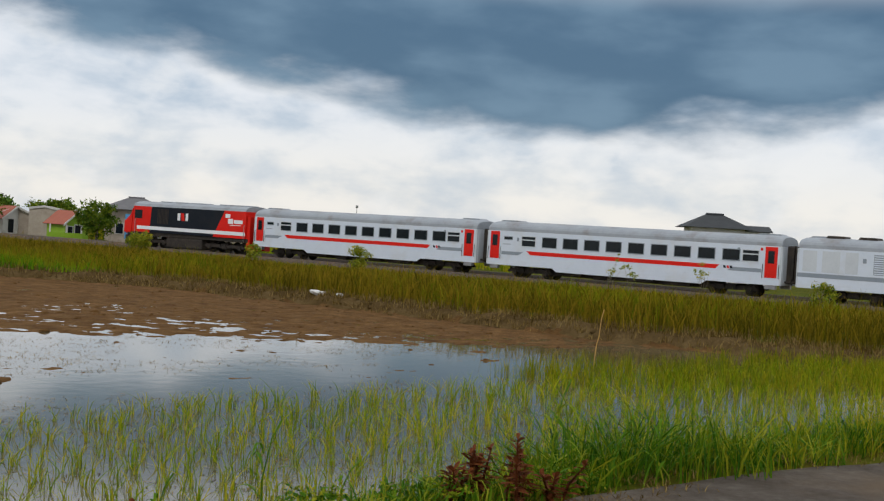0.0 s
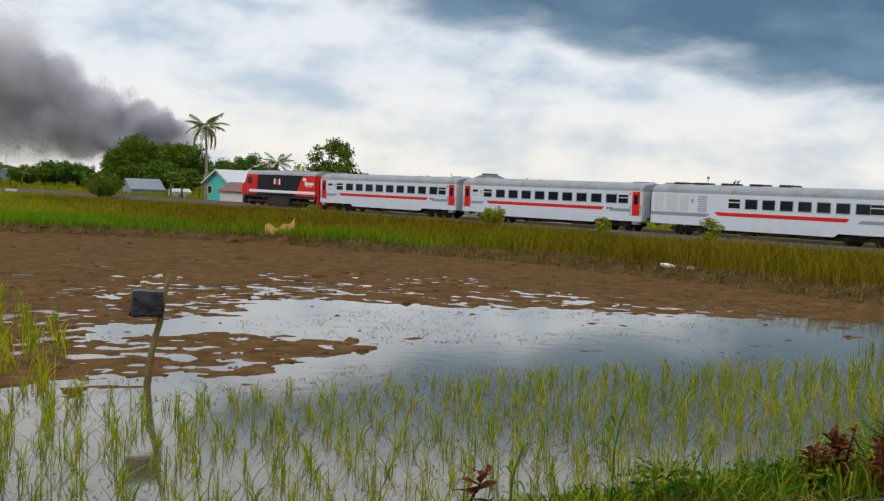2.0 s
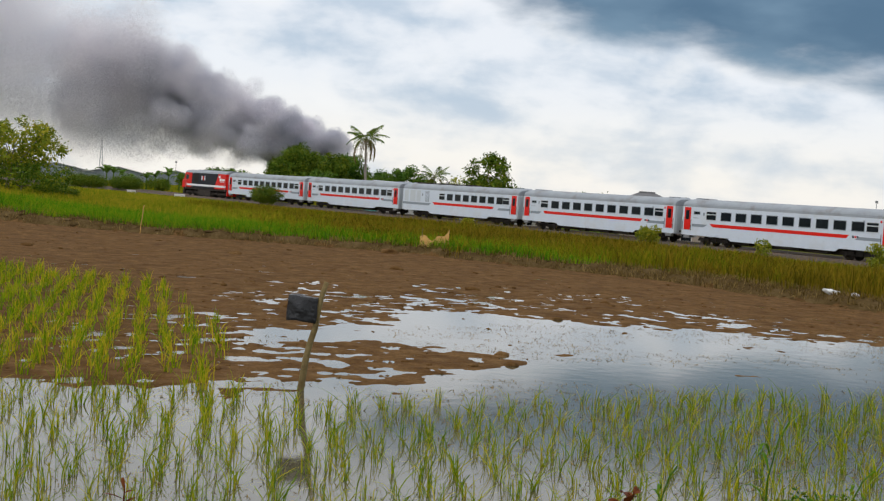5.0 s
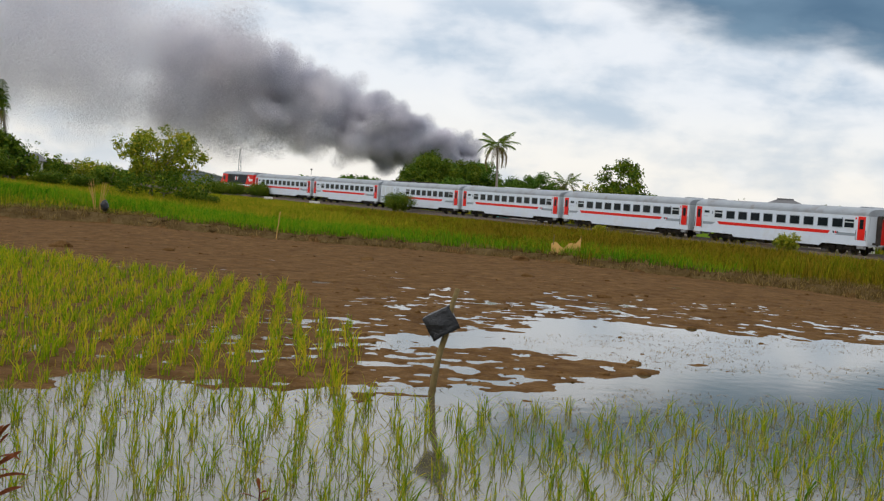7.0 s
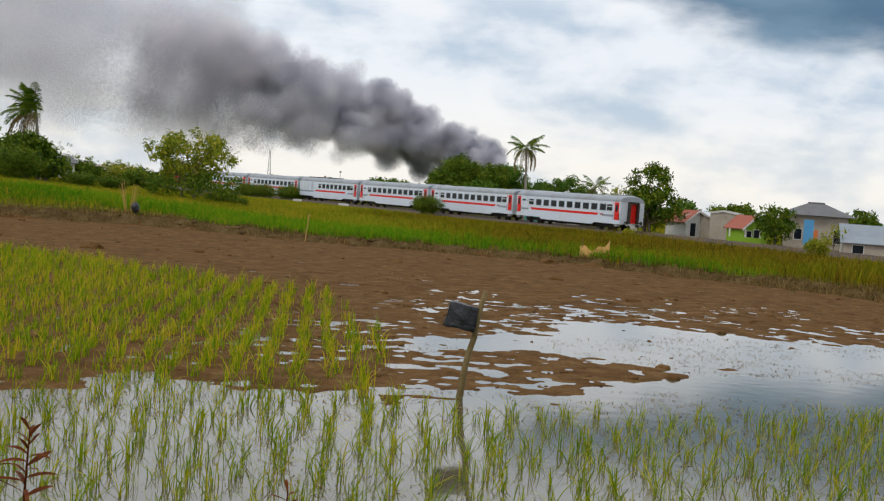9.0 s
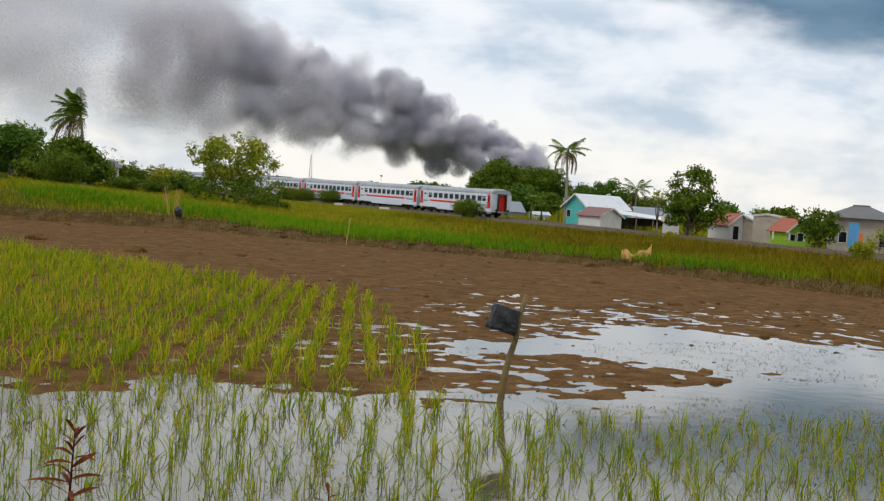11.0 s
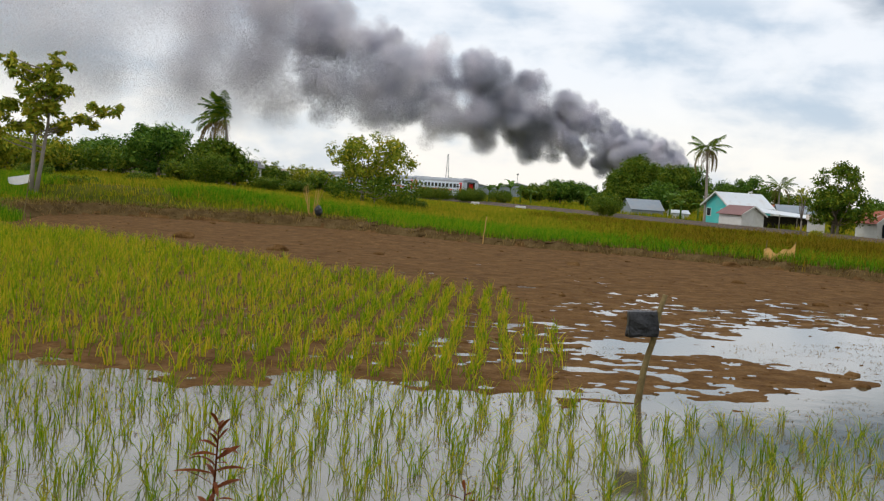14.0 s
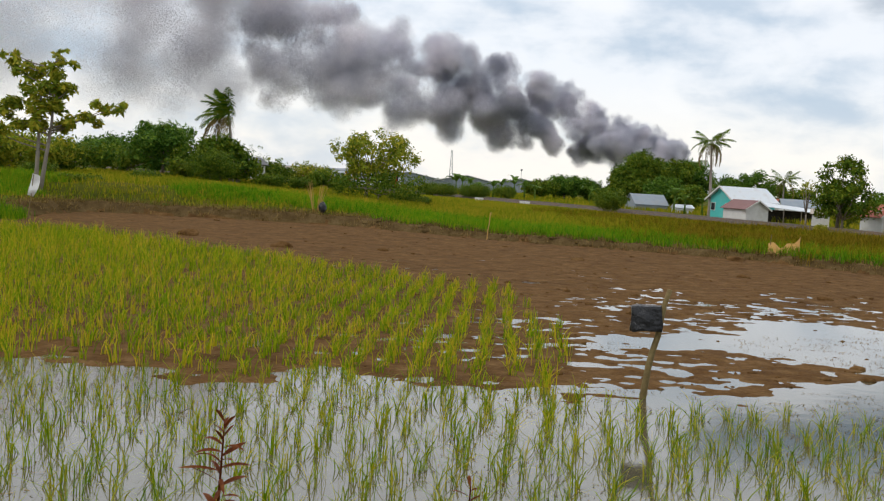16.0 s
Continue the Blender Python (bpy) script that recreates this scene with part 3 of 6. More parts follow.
# ---- railway ----
M_RAIL = mat("rusty_rail", [(0.09, 0.045, 0.025), (0.16, 0.085, 0.05), (0.22, 0.13, 0.08)], 0.6, 0.6, scale=2, coord="World")
M_SLEEPER = mat("concrete_sleeper", [(0.16, 0.14, 0.12), (0.26, 0.24, 0.21)], 0.9, scale=3)
M_WHITE = mat("white_coach_paint", [(0.60, 0.665, 0.755), (0.66, 0.72, 0.80)], 0.32, scale=0.8, stain=((0.52, 0.50, 0.46), 0.35), stain_scale=0.9)
M_ROOF = mat("grey_roof_paint", [(0.25, 0.275, 0.305), (0.34, 0.37, 0.40)], 0.55, scale=0.7, stain=((0.16, 0.13, 0.10), 0.6), stain_scale=0.8)
M_RED = mat("red_coach_paint", [(0.66, 0.010, 0.006), (0.74, 0.020, 0.010)], 0.4, scale=1.0, stain=((0.40, 0.03, 0.02), 0.35), stain_scale=1.2, spec=0.2)
M_BLACK = mat("black_loco_paint", [(0.008, 0.011, 0.018), (0.016, 0.020, 0.028)], 0.35, scale=1.0, stain=((0.03, 0.028, 0.027), 0.4), spec=0.12)
M_GREYP = mat("grey_stripe_paint", [(0.22, 0.26, 0.30), (0.28, 0.32, 0.36)], 0.4, scale=1.0)
M_GLASS = mat("dark_window_glass", [(0.006, 0.009, 0.013), (0.016, 0.022, 0.028)], 0.1, scale=1.5, spec=0.3)
M_UNDER = mat("dirty_underframe", [(0.012, 0.010, 0.009), (0.035, 0.028, 0.022), (0.07, 0.05, 0.035)], 0.8, scale=2.0, bump=0.3)
M_STEEL = mat("worn_steel", [(0.30, 0.30, 0.31), (0.42, 0.42, 0.43)], 0.4, 0.8, scale=2.0)
M_PLATE = mat("pale_lettering", [(0.75, 0.77, 0.80), (0.85, 0.86, 0.88)], 0.4, scale=2.0)
M_PANEL = mat("pale_grey_panel", [(0.52, 0.56, 0.60), (0.60, 0.64, 0.67)], 0.45, scale=1.2)
M_LAMP = mat("warm_marker_glass", [(0.85, 0.55, 0.25), (0.95, 0.75, 0.45)], 0.2, scale=4.0)


def sweep(name, outline, s0, s1, ds, material, label, category, closed=False, kind="structure"):
    """A cross-section (offset, height) drawn along the track."""
    V, F = [], []
    n = len(outline)
    ss = np.arange(s0, s1 + ds * 0.5, ds)
    for s in ss:
        x, y, a = track(s)
        c, d = math.cos(radians(a)), math.sin(radians(a))
        for o, z in outline:
            V.append((x - d * o, y + c * o, z))
    for i in range(len(ss) - 1):
        for k in range(n if closed else n - 1):
            F.append((i * n + k, i * n + (k + 1) % n, (i + 1) * n + (k + 1) % n, (i + 1) * n + k))
    ob = mesh_ob(name, V, F, material)
    return tagged(ob, label, category, kind=kind)


sweep("ballast", [(-4.2, 0.1), (-2.9, 0.72), (-1.9, 0.74), (-1.2, 0.43), (0, 0.43), (1.2, 0.43), (1.8, 0.66), (2.7, 0.68), (4.0, 0.1)], -160, 430, 5, M_BALLAST, "grey-brown stone ballast bed of the railway", "ballast")
for o in (-0.57, 0.57):
    sweep("rail", [(o - 0.06, 0.44), (o - 0.035, 0.60), (o + 0.035, 0.60), (o + 0.06, 0.44)], -160, 430, 5, M_RAIL, "rust-brown steel rail on the ballast", "rail", closed=True)


def build_sleepers():
    me_bm = boxed(-0.12, 0.12, -1.0, 1.0, -0.1, 0.09, bevel=0.02)
    first = part("sleeper", me_bm, M_SLEEPER, None)
    tie = thing("sleepers", "grey concrete sleepers under the rails", "sleepers", kind="structure")
    first.parent = tie
    for i in range(300):
        ob = first if i == 0 else new("sleeper", first.data)
        ob.parent = tie
        x, y, a = track(-40 + i * 0.9)
        ob.matrix_basis = pose(x, y, 0.40, 0, 0, a)


build_sleepers()

SILL, EAVE, TOP, HW = 0.78, 3.05, 3.71, 1.49


def roof_outline():
    pts = []
    for k in range(15):
        a = math.pi * k / 14
        pts.append((HW * 1.0 * math.copysign(abs(math.cos(a)) ** 0.75, math.cos(a)), EAVE + (TOP - EAVE) * math.sin(a) ** 0.8))
    return pts


def roof_bm(x0, x1, round_end=0.35):
    bm = bmesh.new()
    prof = roof_outline()
    rings = []
    for x, sc in ((x0, 0.86), (x0 + round_end * 0.4, 0.95), (x0 + round_end, 1.0), (x1 - round_end, 1.0), (x1 - round_end * 0.4, 0.95), (x1, 0.86)):
        rings.append([bm.verts.new((x, y, EAVE + (z - EAVE) * sc)) for y, z in prof])
    for a, b in zip(rings, rings[1:]):
        for k in range(len(prof) - 1):
            bm.faces.new((a[k], a[k + 1], b[k + 1], b[k]))
    bm.faces.new(rings[0])
    bm.faces.new(rings[-1][::-1])
    for r0, r1 in zip(rings, rings[1:]):
        bm.faces.new((r0[0], r1[0], r1[-1], r0[-1]))
    bmesh.ops.recalc_face_normals(bm, faces=bm.faces[:])
    return bm


def window_part(coach, x0, x1, z0, z1, side, split=False):
    """A framed pane on the coach's side (+1: left); split: a hopper pane above."""
    y = side * HW
    f = bmesh.new()
    w = 0.045
    ya, yb = sorted((y - side * 0.03, y + side * 0.022))
    for a in ((x0 - w, x1 + w, z0 - w, z0), (x0 - w, x1 + w, z1, z1 + w), (x0 - w, x0, z0, z1), (x1, x1 + w, z0, z1)):
        box(f, a[0], a[1], ya, yb, a[2], a[3])
    if split:
        zm = z0 + (z1 - z0) * 0.66
        box(f, x0, x1, ya, yb, zm - 0.035, zm + 0.035)
    fr = part("window", f, M_PANEL if split else M_GREYP, coach)
    g = bmesh.new()
    ya, yb = sorted((y - side * 0.03, y + side * 0.010))
    if split:
        box(g, x0 + 0.002, x1 - 0.002, ya, yb, z0 + 0.002, zm - 0.037)
        box(g, x0 + 0.002, x1 - 0.002, ya, yb, zm + 0.037, z1 - 0.002)
    else:
        box(g, x0 + 0.002, x1 - 0.002, ya, yb, z0 + 0.002, z1 - 0.002)
    part("pane", g, M_GLASS, fr, "dark tinted glass")


def door_part(coach, x0, x1, side):
    y = side * HW
    ya, yb = sorted((y - side * 0.05, y + side * 0.025))
    d = part("door", boxed(x0, x1, ya, yb, SILL + 0.42, SILL + 2.22, bevel=0.015), M_RED, coach, "bright red entrance door")
    ya, yb = sorted((y, y + side * 0.033))
    xm = (x0 + x1) / 2
    part("pane", boxed(xm - 0.2, xm + 0.2, ya, yb, SILL + 1.25, SILL + 2.0, bevel=0.03), M_GLASS, d, "dark glass")
    for hx in (x0 - 0.12, x1 + 0.12):
        bm = bmesh.new()
        tube(bm, [(hx, y + side * 0.01, SILL + 0.4), (hx, y + side * 0.06, SILL + 0.45), (hx, y + side * 0.06, SILL + 1.15), (hx, y + side * 0.01, SILL + 1.2)], [0.02] * 4, 6)
        part("handrail", bm, M_UNDER, d)
    ya, yb = sorted((y - side * 0.28, y + side * 0.012))
    part("step", boxed(x0 + 0.05, x1 - 0.05, ya, yb, SILL - 0.24, SILL - 0.02), M_STEEL, d)


def stripe(coach, x0, x1, z0, z1, side, material, name, cut0=0.0, cut1=0.0, proud=0.006):
    y = side * HW
    bm = bmesh.new()
    a, b = sorted((y - side * 0.01, y + side * proud))
    prism(bm, [(x0 + cut0, z0), (x1 - cut1, z0), (x1, z1), (x0, z1)], a, b, "y")
    return part(name, bm, material, coach)


def wheelset(parent, x, r=0.39):
    ws = None
    for y in (-0.57, 0.57):
        bm = bmesh.new()
        for rr, h, yo in ((r, 0.10, 0), (r + 0.03, 0.03, -0.06 * math.copysign(1, y)), (0.1, 0.2, 0)):
            bmesh.ops.create_cone(bm, cap_ends=True, segments=20, radius1=rr, radius2=rr, depth=h, matrix=Matrix.Translation((x, y + yo, r)) @ Matrix.Rotation(math.pi / 2, 4, "X"))
        ws = part("wheel", bm, M_UNDER, parent, "dark steel wheel")
    return ws


def bogie(coach, x, axles=(-1.15, 1.15), r=0.39):
    bm = bmesh.new()
    L = max(axles) + 0.55
    for y in (-0.98, 0.98):
        prism(bm, [(x - L, r + 0.02), (x - L + 0.25, r + 0.24), (x - 0.45, r + 0.22), (x - 0.4, r - 0.05), (x + 0.4, r - 0.05), (x + 0.45, r + 0.22), (x + L - 0.25, r + 0.24), (x + L, r + 0.02), (x + L - 0.2, r - 0.02), (x - L + 0.2, r - 0.02)], y - 0.07, y + 0.07, "y")
        for ax in axles:
            box(bm, x + ax - 0.16, x + ax + 0.16, y - 0.12, y + 0.12, r - 0.14, r + 0.16, bevel=0.02)
            for sx in (-0.3, 0.3):
                tube(bm, [(x + ax + sx, y, r), (x + ax + sx, y, r + 0.3)], [0.07, 0.07], 8)
    box(bm, x - 0.3, x + 0.3, -1.0, 1.0, r - 0.02, r + 0.3)
    b = part("bogie", bm, M_UNDER, coach, "dark four-wheel bogie")
    for ax in axles:
        wheelset(b, x + ax, r)


def coach_base(name, label):
    c = thing(name, label, "train coach", "coaches of the train")
    H = 10.05
    bm = bmesh.new()
    box(bm, -H + 0.12, H - 0.12, -HW, HW, SILL, EAVE)
    part("body", bm, M_WHITE, c, "white painted steel body")
    part("roof", roof_bm(-H + 0.05, H - 0.05), M_ROOF, c, "grey weathered roof", smooth=False)
    # skirts, gear and ends
    for s in (-1, 1):
        a, b = sorted((s * (HW - 0.06), s * (HW - 0.01)))
        bm = bmesh.new()
        prism(bm, [(-5.2, SILL - 0.22), (4.7, SILL - 0.22), (5.0, SILL), (-5.5, SILL)], a, b, "y")
        part("skirt", bm, M_WHITE, c)
        for e in (-1, 1):
            x0, x1 = sorted((e * (H - 0.12), e * (H + 0.0)))
            part("corner_post", boxed(x0, x1, s * HW - 0.16 if s > 0 else -HW, HW if s > 0 else -HW + 0.16, SILL, EAVE - 0.02, bevel=0.02), M_PANEL, c)
    for e in (-1, 1):
        x0, x1 = sorted((e * (H - 0.12), e * (H + 0.02)))
        f = part("end_wall", boxed(x0, x1, -HW + 0.17, HW - 0.17, SILL + 0.05, EAVE - 0.02), M_PANEL, c)
        bm = bmesh.new()
        xa, xb = sorted((e * (H + 0.021), e * (H + 0.40)))
        prism(bm, [(-0.62, SILL + 0.12), (-0.46, SILL + 0.12), (-0.46, SILL + 2.14), (0.46, SILL + 2.14), (0.46, SILL + 0.12), (0.62, SILL + 0.12), (0.62, SILL + 2.25), (0.5, SILL + 2.34), (-0.5, SILL + 2.34), (-0.62, SILL + 2.25)], xa, xb, "x")
        part("gangway", bm, M_UNDER, c, "black folded gangway bellows")
        xa, xb = sorted((e * (H + 0.01), e * (H + 0.05)))
        part("end_door", boxed(xa, xb, -0.45, 0.45, SILL + 0.14, SILL + 2.1, bevel=0.01), M_RED, c, "red end door inside the gangway")
        for y in (-0.87, 0.87):
            bm = bmesh.new()
            xa, xb = e * (H + 0.0), e * (H + 0.42)
            tube(bm, [(xa, y, 1.0), (xb, y, 1.0), (xb + e * 0.02, y, 1.0)], [0.07, 0.07, 0.2], 12)
            part("buffer", bm, M_UNDER, c)
    for (x0, x1, z0, w) in ((-4.4, -2.6, 0.30, 1.2), (-1.9, 0.4, 0.36, 1.25), (1.3, 2.2, 0.26, 1.1), (3.0, 4.5, 0.38, 1.2)):
        part("gear_box", boxed(x0, x1, -w, w, z0, SILL - 0.003, bevel=0.03), M_UNDER, c, "dusty underfloor equipment box")
    # added dark box: blocks the view through, stands in for underfloor shade
    part("underfloor_fill", boxed(-5.3, 5.3, -0.75, 0.75, 0.30, SILL - 0.004, bevel=0.03), M_UNDER, c, "added dark box standing in for the shade under the floor")
    bogie(c, -6.9)
    bogie(c, 6.9)
    for x in (-8.9, 8.9):
        bm = bmesh.new()
        prism(bm, [(x - 0.8, TOP - 0.03), (x + 0.8, TOP - 0.03), (x + 0.6, TOP + 0.07), (x - 0.6, TOP + 0.07)], -0.5, 0.5, "y")
        part("roof_unit", bm, M_ROOF, c, "flat rooftop cooling unit")
    return c


def at_front(u):
    """Metres from the coach's leading end to its own x."""
    return 10.2 - u


def passenger_coach():
    c = coach_base("passenger_coach", "white passenger coach with red stripe, red doors and grey roof")
    for s in (1, -1):
        for i in range(9):
            u = 4.4 + 1.535 * i
            window_part(c, at_front(u + 1.02), at_front(u), SILL + 1.33, SILL + 1.95, s)
        window_part(c, at_front(3.85), at_front(2.85), SILL + 1.33, SILL + 1.95, s, True)
        window_part(c, at_front(18.85), at_front(17.9), SILL + 1.33, SILL + 1.95, s, True)
        window_part(c, at_front(2.1), at_front(1.5), SILL + 1.72, SILL + 1.88, s)
        door_part(c, at_front(1.12), at_front(0.42), s)
        door_part(c, at_front(19.98), at_front(19.25), s)
        stripe(c, at_front(16.5), at_front(3.2), SILL + 0.76, SILL + 1.01, s, M_RED, "red_stripe", 0.25, 0.35)
        stripe(c, at_front(3.0), at_front(1.32), SILL + 0.70, SILL + 0.92, s, M_GREYP, "grey_stripe", 0.4, 0.0)
        stripe(c, at_front(19.05), at_front(17.3), SILL + 0.70, SILL + 0.92, s, M_GREYP, "grey_stripe", 0.0, -0.3)
        for k, (u, m) in enumerate(((16.72, M_BLACK), (16.93, M_RED), (17.12, M_BLACK))):
            stripe(c, at_front(u + 0.15), at_front(u), SILL + 0.82, SILL + 0.98, s, m, "mark", -0.06, 0.06)
        stripe(c, at_front(17.72), at_front(17.56), SILL + 1.9, SILL + 2.08, s, M_GREYP, "number_plate")
        stripe(c, at_front(2.62), at_front(2.45), SILL + 1.62, SILL + 1.86, s, M_GREYP, "number_plate")
        stripe(c, at_front(19.1), at_front(18.95), SILL + 1.98, SILL + 2.14, s, M_RED, "mark")
        stripe(c, at_front(2.0), at_front(1.4), SILL + 1.38, SILL + 1.42, s, M_GREYP, "mark")
    return c


def dining_coach():
    c = coach_base("dining_coach", "white dining and generator coach with louvred grey panels")
    for s in (1, -1):
        for i in range(8):
            u = 7.1 + 1.4 * i
            window_part(c, at_front(u + 0.95), at_front(u), SILL + 1.33, SILL + 1.95, s, i == 0)
        window_part(c, at_front(18.85), at_front(17.9), SILL + 1.33, SILL + 1.95, s, True)
        door_part(c, at_front(19.98), at_front(19.25), s)
        stripe(c, at_front(16.5), at_front(5.9), SILL + 0.76, SILL + 1.01, s, M_RED, "red_stripe", 0.25, 0.35)
        stripe(c, at_front(5.6), at_front(0.2), SILL + 0.62, SILL + 0.86, s, M_GREYP, "grey_stripe", 0.4, 0.0)
        stripe(c, at_front(19.05), at_front(17.3), SILL + 0.70, SILL + 0.92, s, M_GREYP, "grey_stripe", 0.0, -0.3)
        for u0, u1 in ((0.5, 1.3), (1.6, 2.6), (2.9, 3.6)):
            stripe(c, at_front(u1), at_front(u0), SILL + 0.95, SILL + 2.15, s, M_PANEL, "side_panel", 0, 0, 0.014)
        stripe(c, at_front(4.05), at_front(3.85), SILL + 1.6, SILL + 1.85, s, M_GREYP, "number_plate")
        lou = stripe(c, at_front(5.2), at_front(4.45), SILL + 0.98, SILL + 2.1, s, M_GREYP, "louvre", 0, 0, 0.008)
        for k in range(9):
            z = SILL + 1.02 + k * 0.12
            a, b = sorted((s * HW, s * (HW + 0.03)))
            part("slat", boxed(at_front(5.17), at_front(4.48), a, b, z, z + 0.06), M_WHITE, lou)
    for u in (2.0, 3.8, 6.2, 8.6, 11.0):
        x = at_front(u)
        bm = bmesh.new()
        prism(bm, [(x - 0.55, TOP - 0.05), (x + 0.55, TOP - 0.05), (x + 0.45, TOP + 0.12), (x - 0.45, TOP + 0.12)], -0.6, 0.6, "y")
        part("roof_vent", bm, M_UNDER, c, "dark rooftop vent")
    for u in (6.6, 6.9):
        bm = bmesh.new()
        tube(bm, [(at_front(u), 0.3, TOP - 0.05), (at_front(u), 0.3, TOP + 0.25), (at_front(u) - 0.15, 0.3, TOP + 0.32)], [0.07, 0.07, 0.06], 8)
        part("exhaust_pipe", bm, M_UNDER, c)
    return c


def locomotive():
    """A full-width six-axle diesel; x from -6.9 to 6.9, the cab in front."""
    c = thing("locomotive", "black and red diesel locomotive with white stripe and grey roof", "locomotive")
    W, Z0, Z1, ZT = 1.40, 1.25, 3.35, 3.78
    part("underframe", boxed(-6.7, 6.5, -1.3, 1.3, 0.95, Z0 - 0.003, bevel=0.03), M_UNDER, c, "black frame")
    # long hood: three painted lengths
    def hood(name, x0, x1, slant0, slant1, material, w=W):
        bm = bmesh.new()
        lo = [(x0, Z0), (x1, Z0), (x1 + slant1, Z1), (x0 + slant0, Z1)]
        prism(bm, lo, -w, w, "y")
        part(name, bm, material, c)
    hood("rear_body", -6.5, -3.15, 0, -1.15, M_RED)
    hood("engine_body", -3.14, 3.85, -1.15, -0.15, M_BLACK)
    hood("cab_side", 3.86, 5.9, -0.15, -0.12, M_RED)
    # nose and cab front
    bm = bmesh.new()
    prism(bm, [(5.91, Z0 - 0.2), (6.85, Z0 - 0.2), (6.8, 2.25), (6.35, 2.5), (6.0, Z1 - 0.1), (5.79, Z1)], -W + 0.05, W - 0.05, "y")
    bmesh.ops.bevel(bm, geom=[e for e in bm.edges if abs(e.verts[0].co.x - e.verts[1].co.x) > 0.2 or e.calc_length() > 2], offset=0.12, segments=3, affect="EDGES")
    part("nose", bm, M_RED, c, "red rounded cab front")
    for y0, y1 in ((-1.1, -0.08), (0.08, 1.1)):
        bm = bmesh.new()
        prism(bm, [(6.05, 2.62), (6.36, 2.62), (6.12, Z1 - 0.22), (5.92, Z1 - 0.22)], y0, y1, "y")
        part("windscreen", bm, M_GLASS, c, "dark cab window")
    # roof
    bm = bmesh.new()
    prism(bm, [(W, Z1 + 0.002), (W - 0.12, Z1 + 0.22), (W - 0.5, ZT - 0.06), (0.4, ZT), (-0.4, ZT), (-W + 0.5, ZT - 0.06), (-W + 0.12, Z1 + 0.22), (-W, Z1 + 0.002)], -6.48, 5.76, "x")
    part("roof", bm, M_ROOF, c, "grey sloping roof")
    for x in (-5.4, -3.6, -0.6, 1.2, 2.9):
        part("roof_fan", boxed(x - 0.6, x + 0.6, -0.6, 0.6, ZT - 0.05, ZT + 0.06, bevel=0.03), M_ROOF, c)
    for s in (1, -1):
        y = s * W
        ya, yb = sorted((y - s * 0.01, y + s * 0.012))
        part("white_stripe", boxed(-6.5, 5.3, ya, yb, Z0 + 0.22, Z0 + 0.50), M_PLATE, c)
        part("black_band", boxed(-3.1, 3.8, ya, yb, Z0 + 0.004, Z0 + 0.215), M_BLACK, c)
        part("cab_window", boxed(4.75, 5.6, *sorted((y - s * 0.01, y + s * 0.02)), 2.35, 3.05, bevel=0.004), M_GLASS, c, "dark cab side window")
        part("cab_door", boxed(4.1, 4.5, *sorted((y - s * 0.01, y + s * 0.02)), 1.9, 3.2), M_RED, c)
        bm = bmesh.new()
        for k in range(8):
            box(bm, 2.9 - k * 0.16, 2.98 - k * 0.16, *sorted((y - s * 0.01, y + s * 0.025)), 2.0, 3.2)
        part("louvre", bm, M_UNDER, c, "dark radiator slats")
        # plain marks where the maker's and owner's signs stand
        for x0, w, mt, sl in ((0.75, 0.30, M_PLATE, 0.0), (0.28, 0.34, M_RED, -0.12), (-0.14, 0.26, M_PLATE, 0.0)):
            bm = bmesh.new()
            sgn = -sl * s
            prism(bm, [(x0 - w, 2.35), (x0, 2.35), (x0 + sgn, 2.95), (x0 - w + sgn, 2.95)], *sorted((y - s * 0.01, y + s * 0.013)), "y")
            part("mark", bm, mt, c)
        for x0, x1, z0, z1 in ((-4.9, -4.4, 2.8, 3.1), (-5.2, -4.7, 2.35, 2.74), (-6.2, -5.3, 2.38, 2.66), (-6.0, -4.9, 2.22, 2.27)):
            part("mark", boxed(x0, x1, *sorted((y - s * 0.01, y + s * 0.013)), z0, z1), M_PLATE, c)
        for x in (-6.4, 5.5):
            bm = bmesh.new()
            tube(bm, [(x, s * 1.36, 1.0), (x, s * 1.46, 1.1), (x, s * 1.46, 2.2), (x, s * 1.38, 2.3)], [0.02] * 4, 6)
            part("handrail", bm, M_STEEL, c)
    part("fuel_tank", boxed(-1.95, 1.95, -1.3, 1.3, 0.12, 0.94, bevel=0.1), M_UNDER, c, "black fuel tank under the frame")
    part("plough", boxed(6.4, 6.85, -1.2, 1.2, 0.2, 0.95, bevel=0.08), M_UNDER, c)
    part("rear_plate", boxed(-6.85, -6.52, -1.25, 1.25, 0.35, 3.0, bevel=0.04), M_RED, c, "red rear end")
    for y in (-0.75, 0.75):
        part("headlight", boxed(6.78, 6.88, y - 0.16, y + 0.16, 1.55, 1.75, bevel=0.03), M_LAMP, c, "small warm headlamp")
    bogie(c, -4.1, (-1.6, 0.0, 1.6), 0.45)
    bogie(c, 4.1, (-1.6, 0.0, 1.6), 0.45)
    return c


loco = locomotive()
coach = passenger_coach()
diner = dining_coach()
train = [(loco, 7.05), (coach, -10.46)]
for k in range(1, 6):
    c = diner if k == 2 else copy_thing(coach, Matrix())
    train.append((c, -10.46 - 20.92 * k))

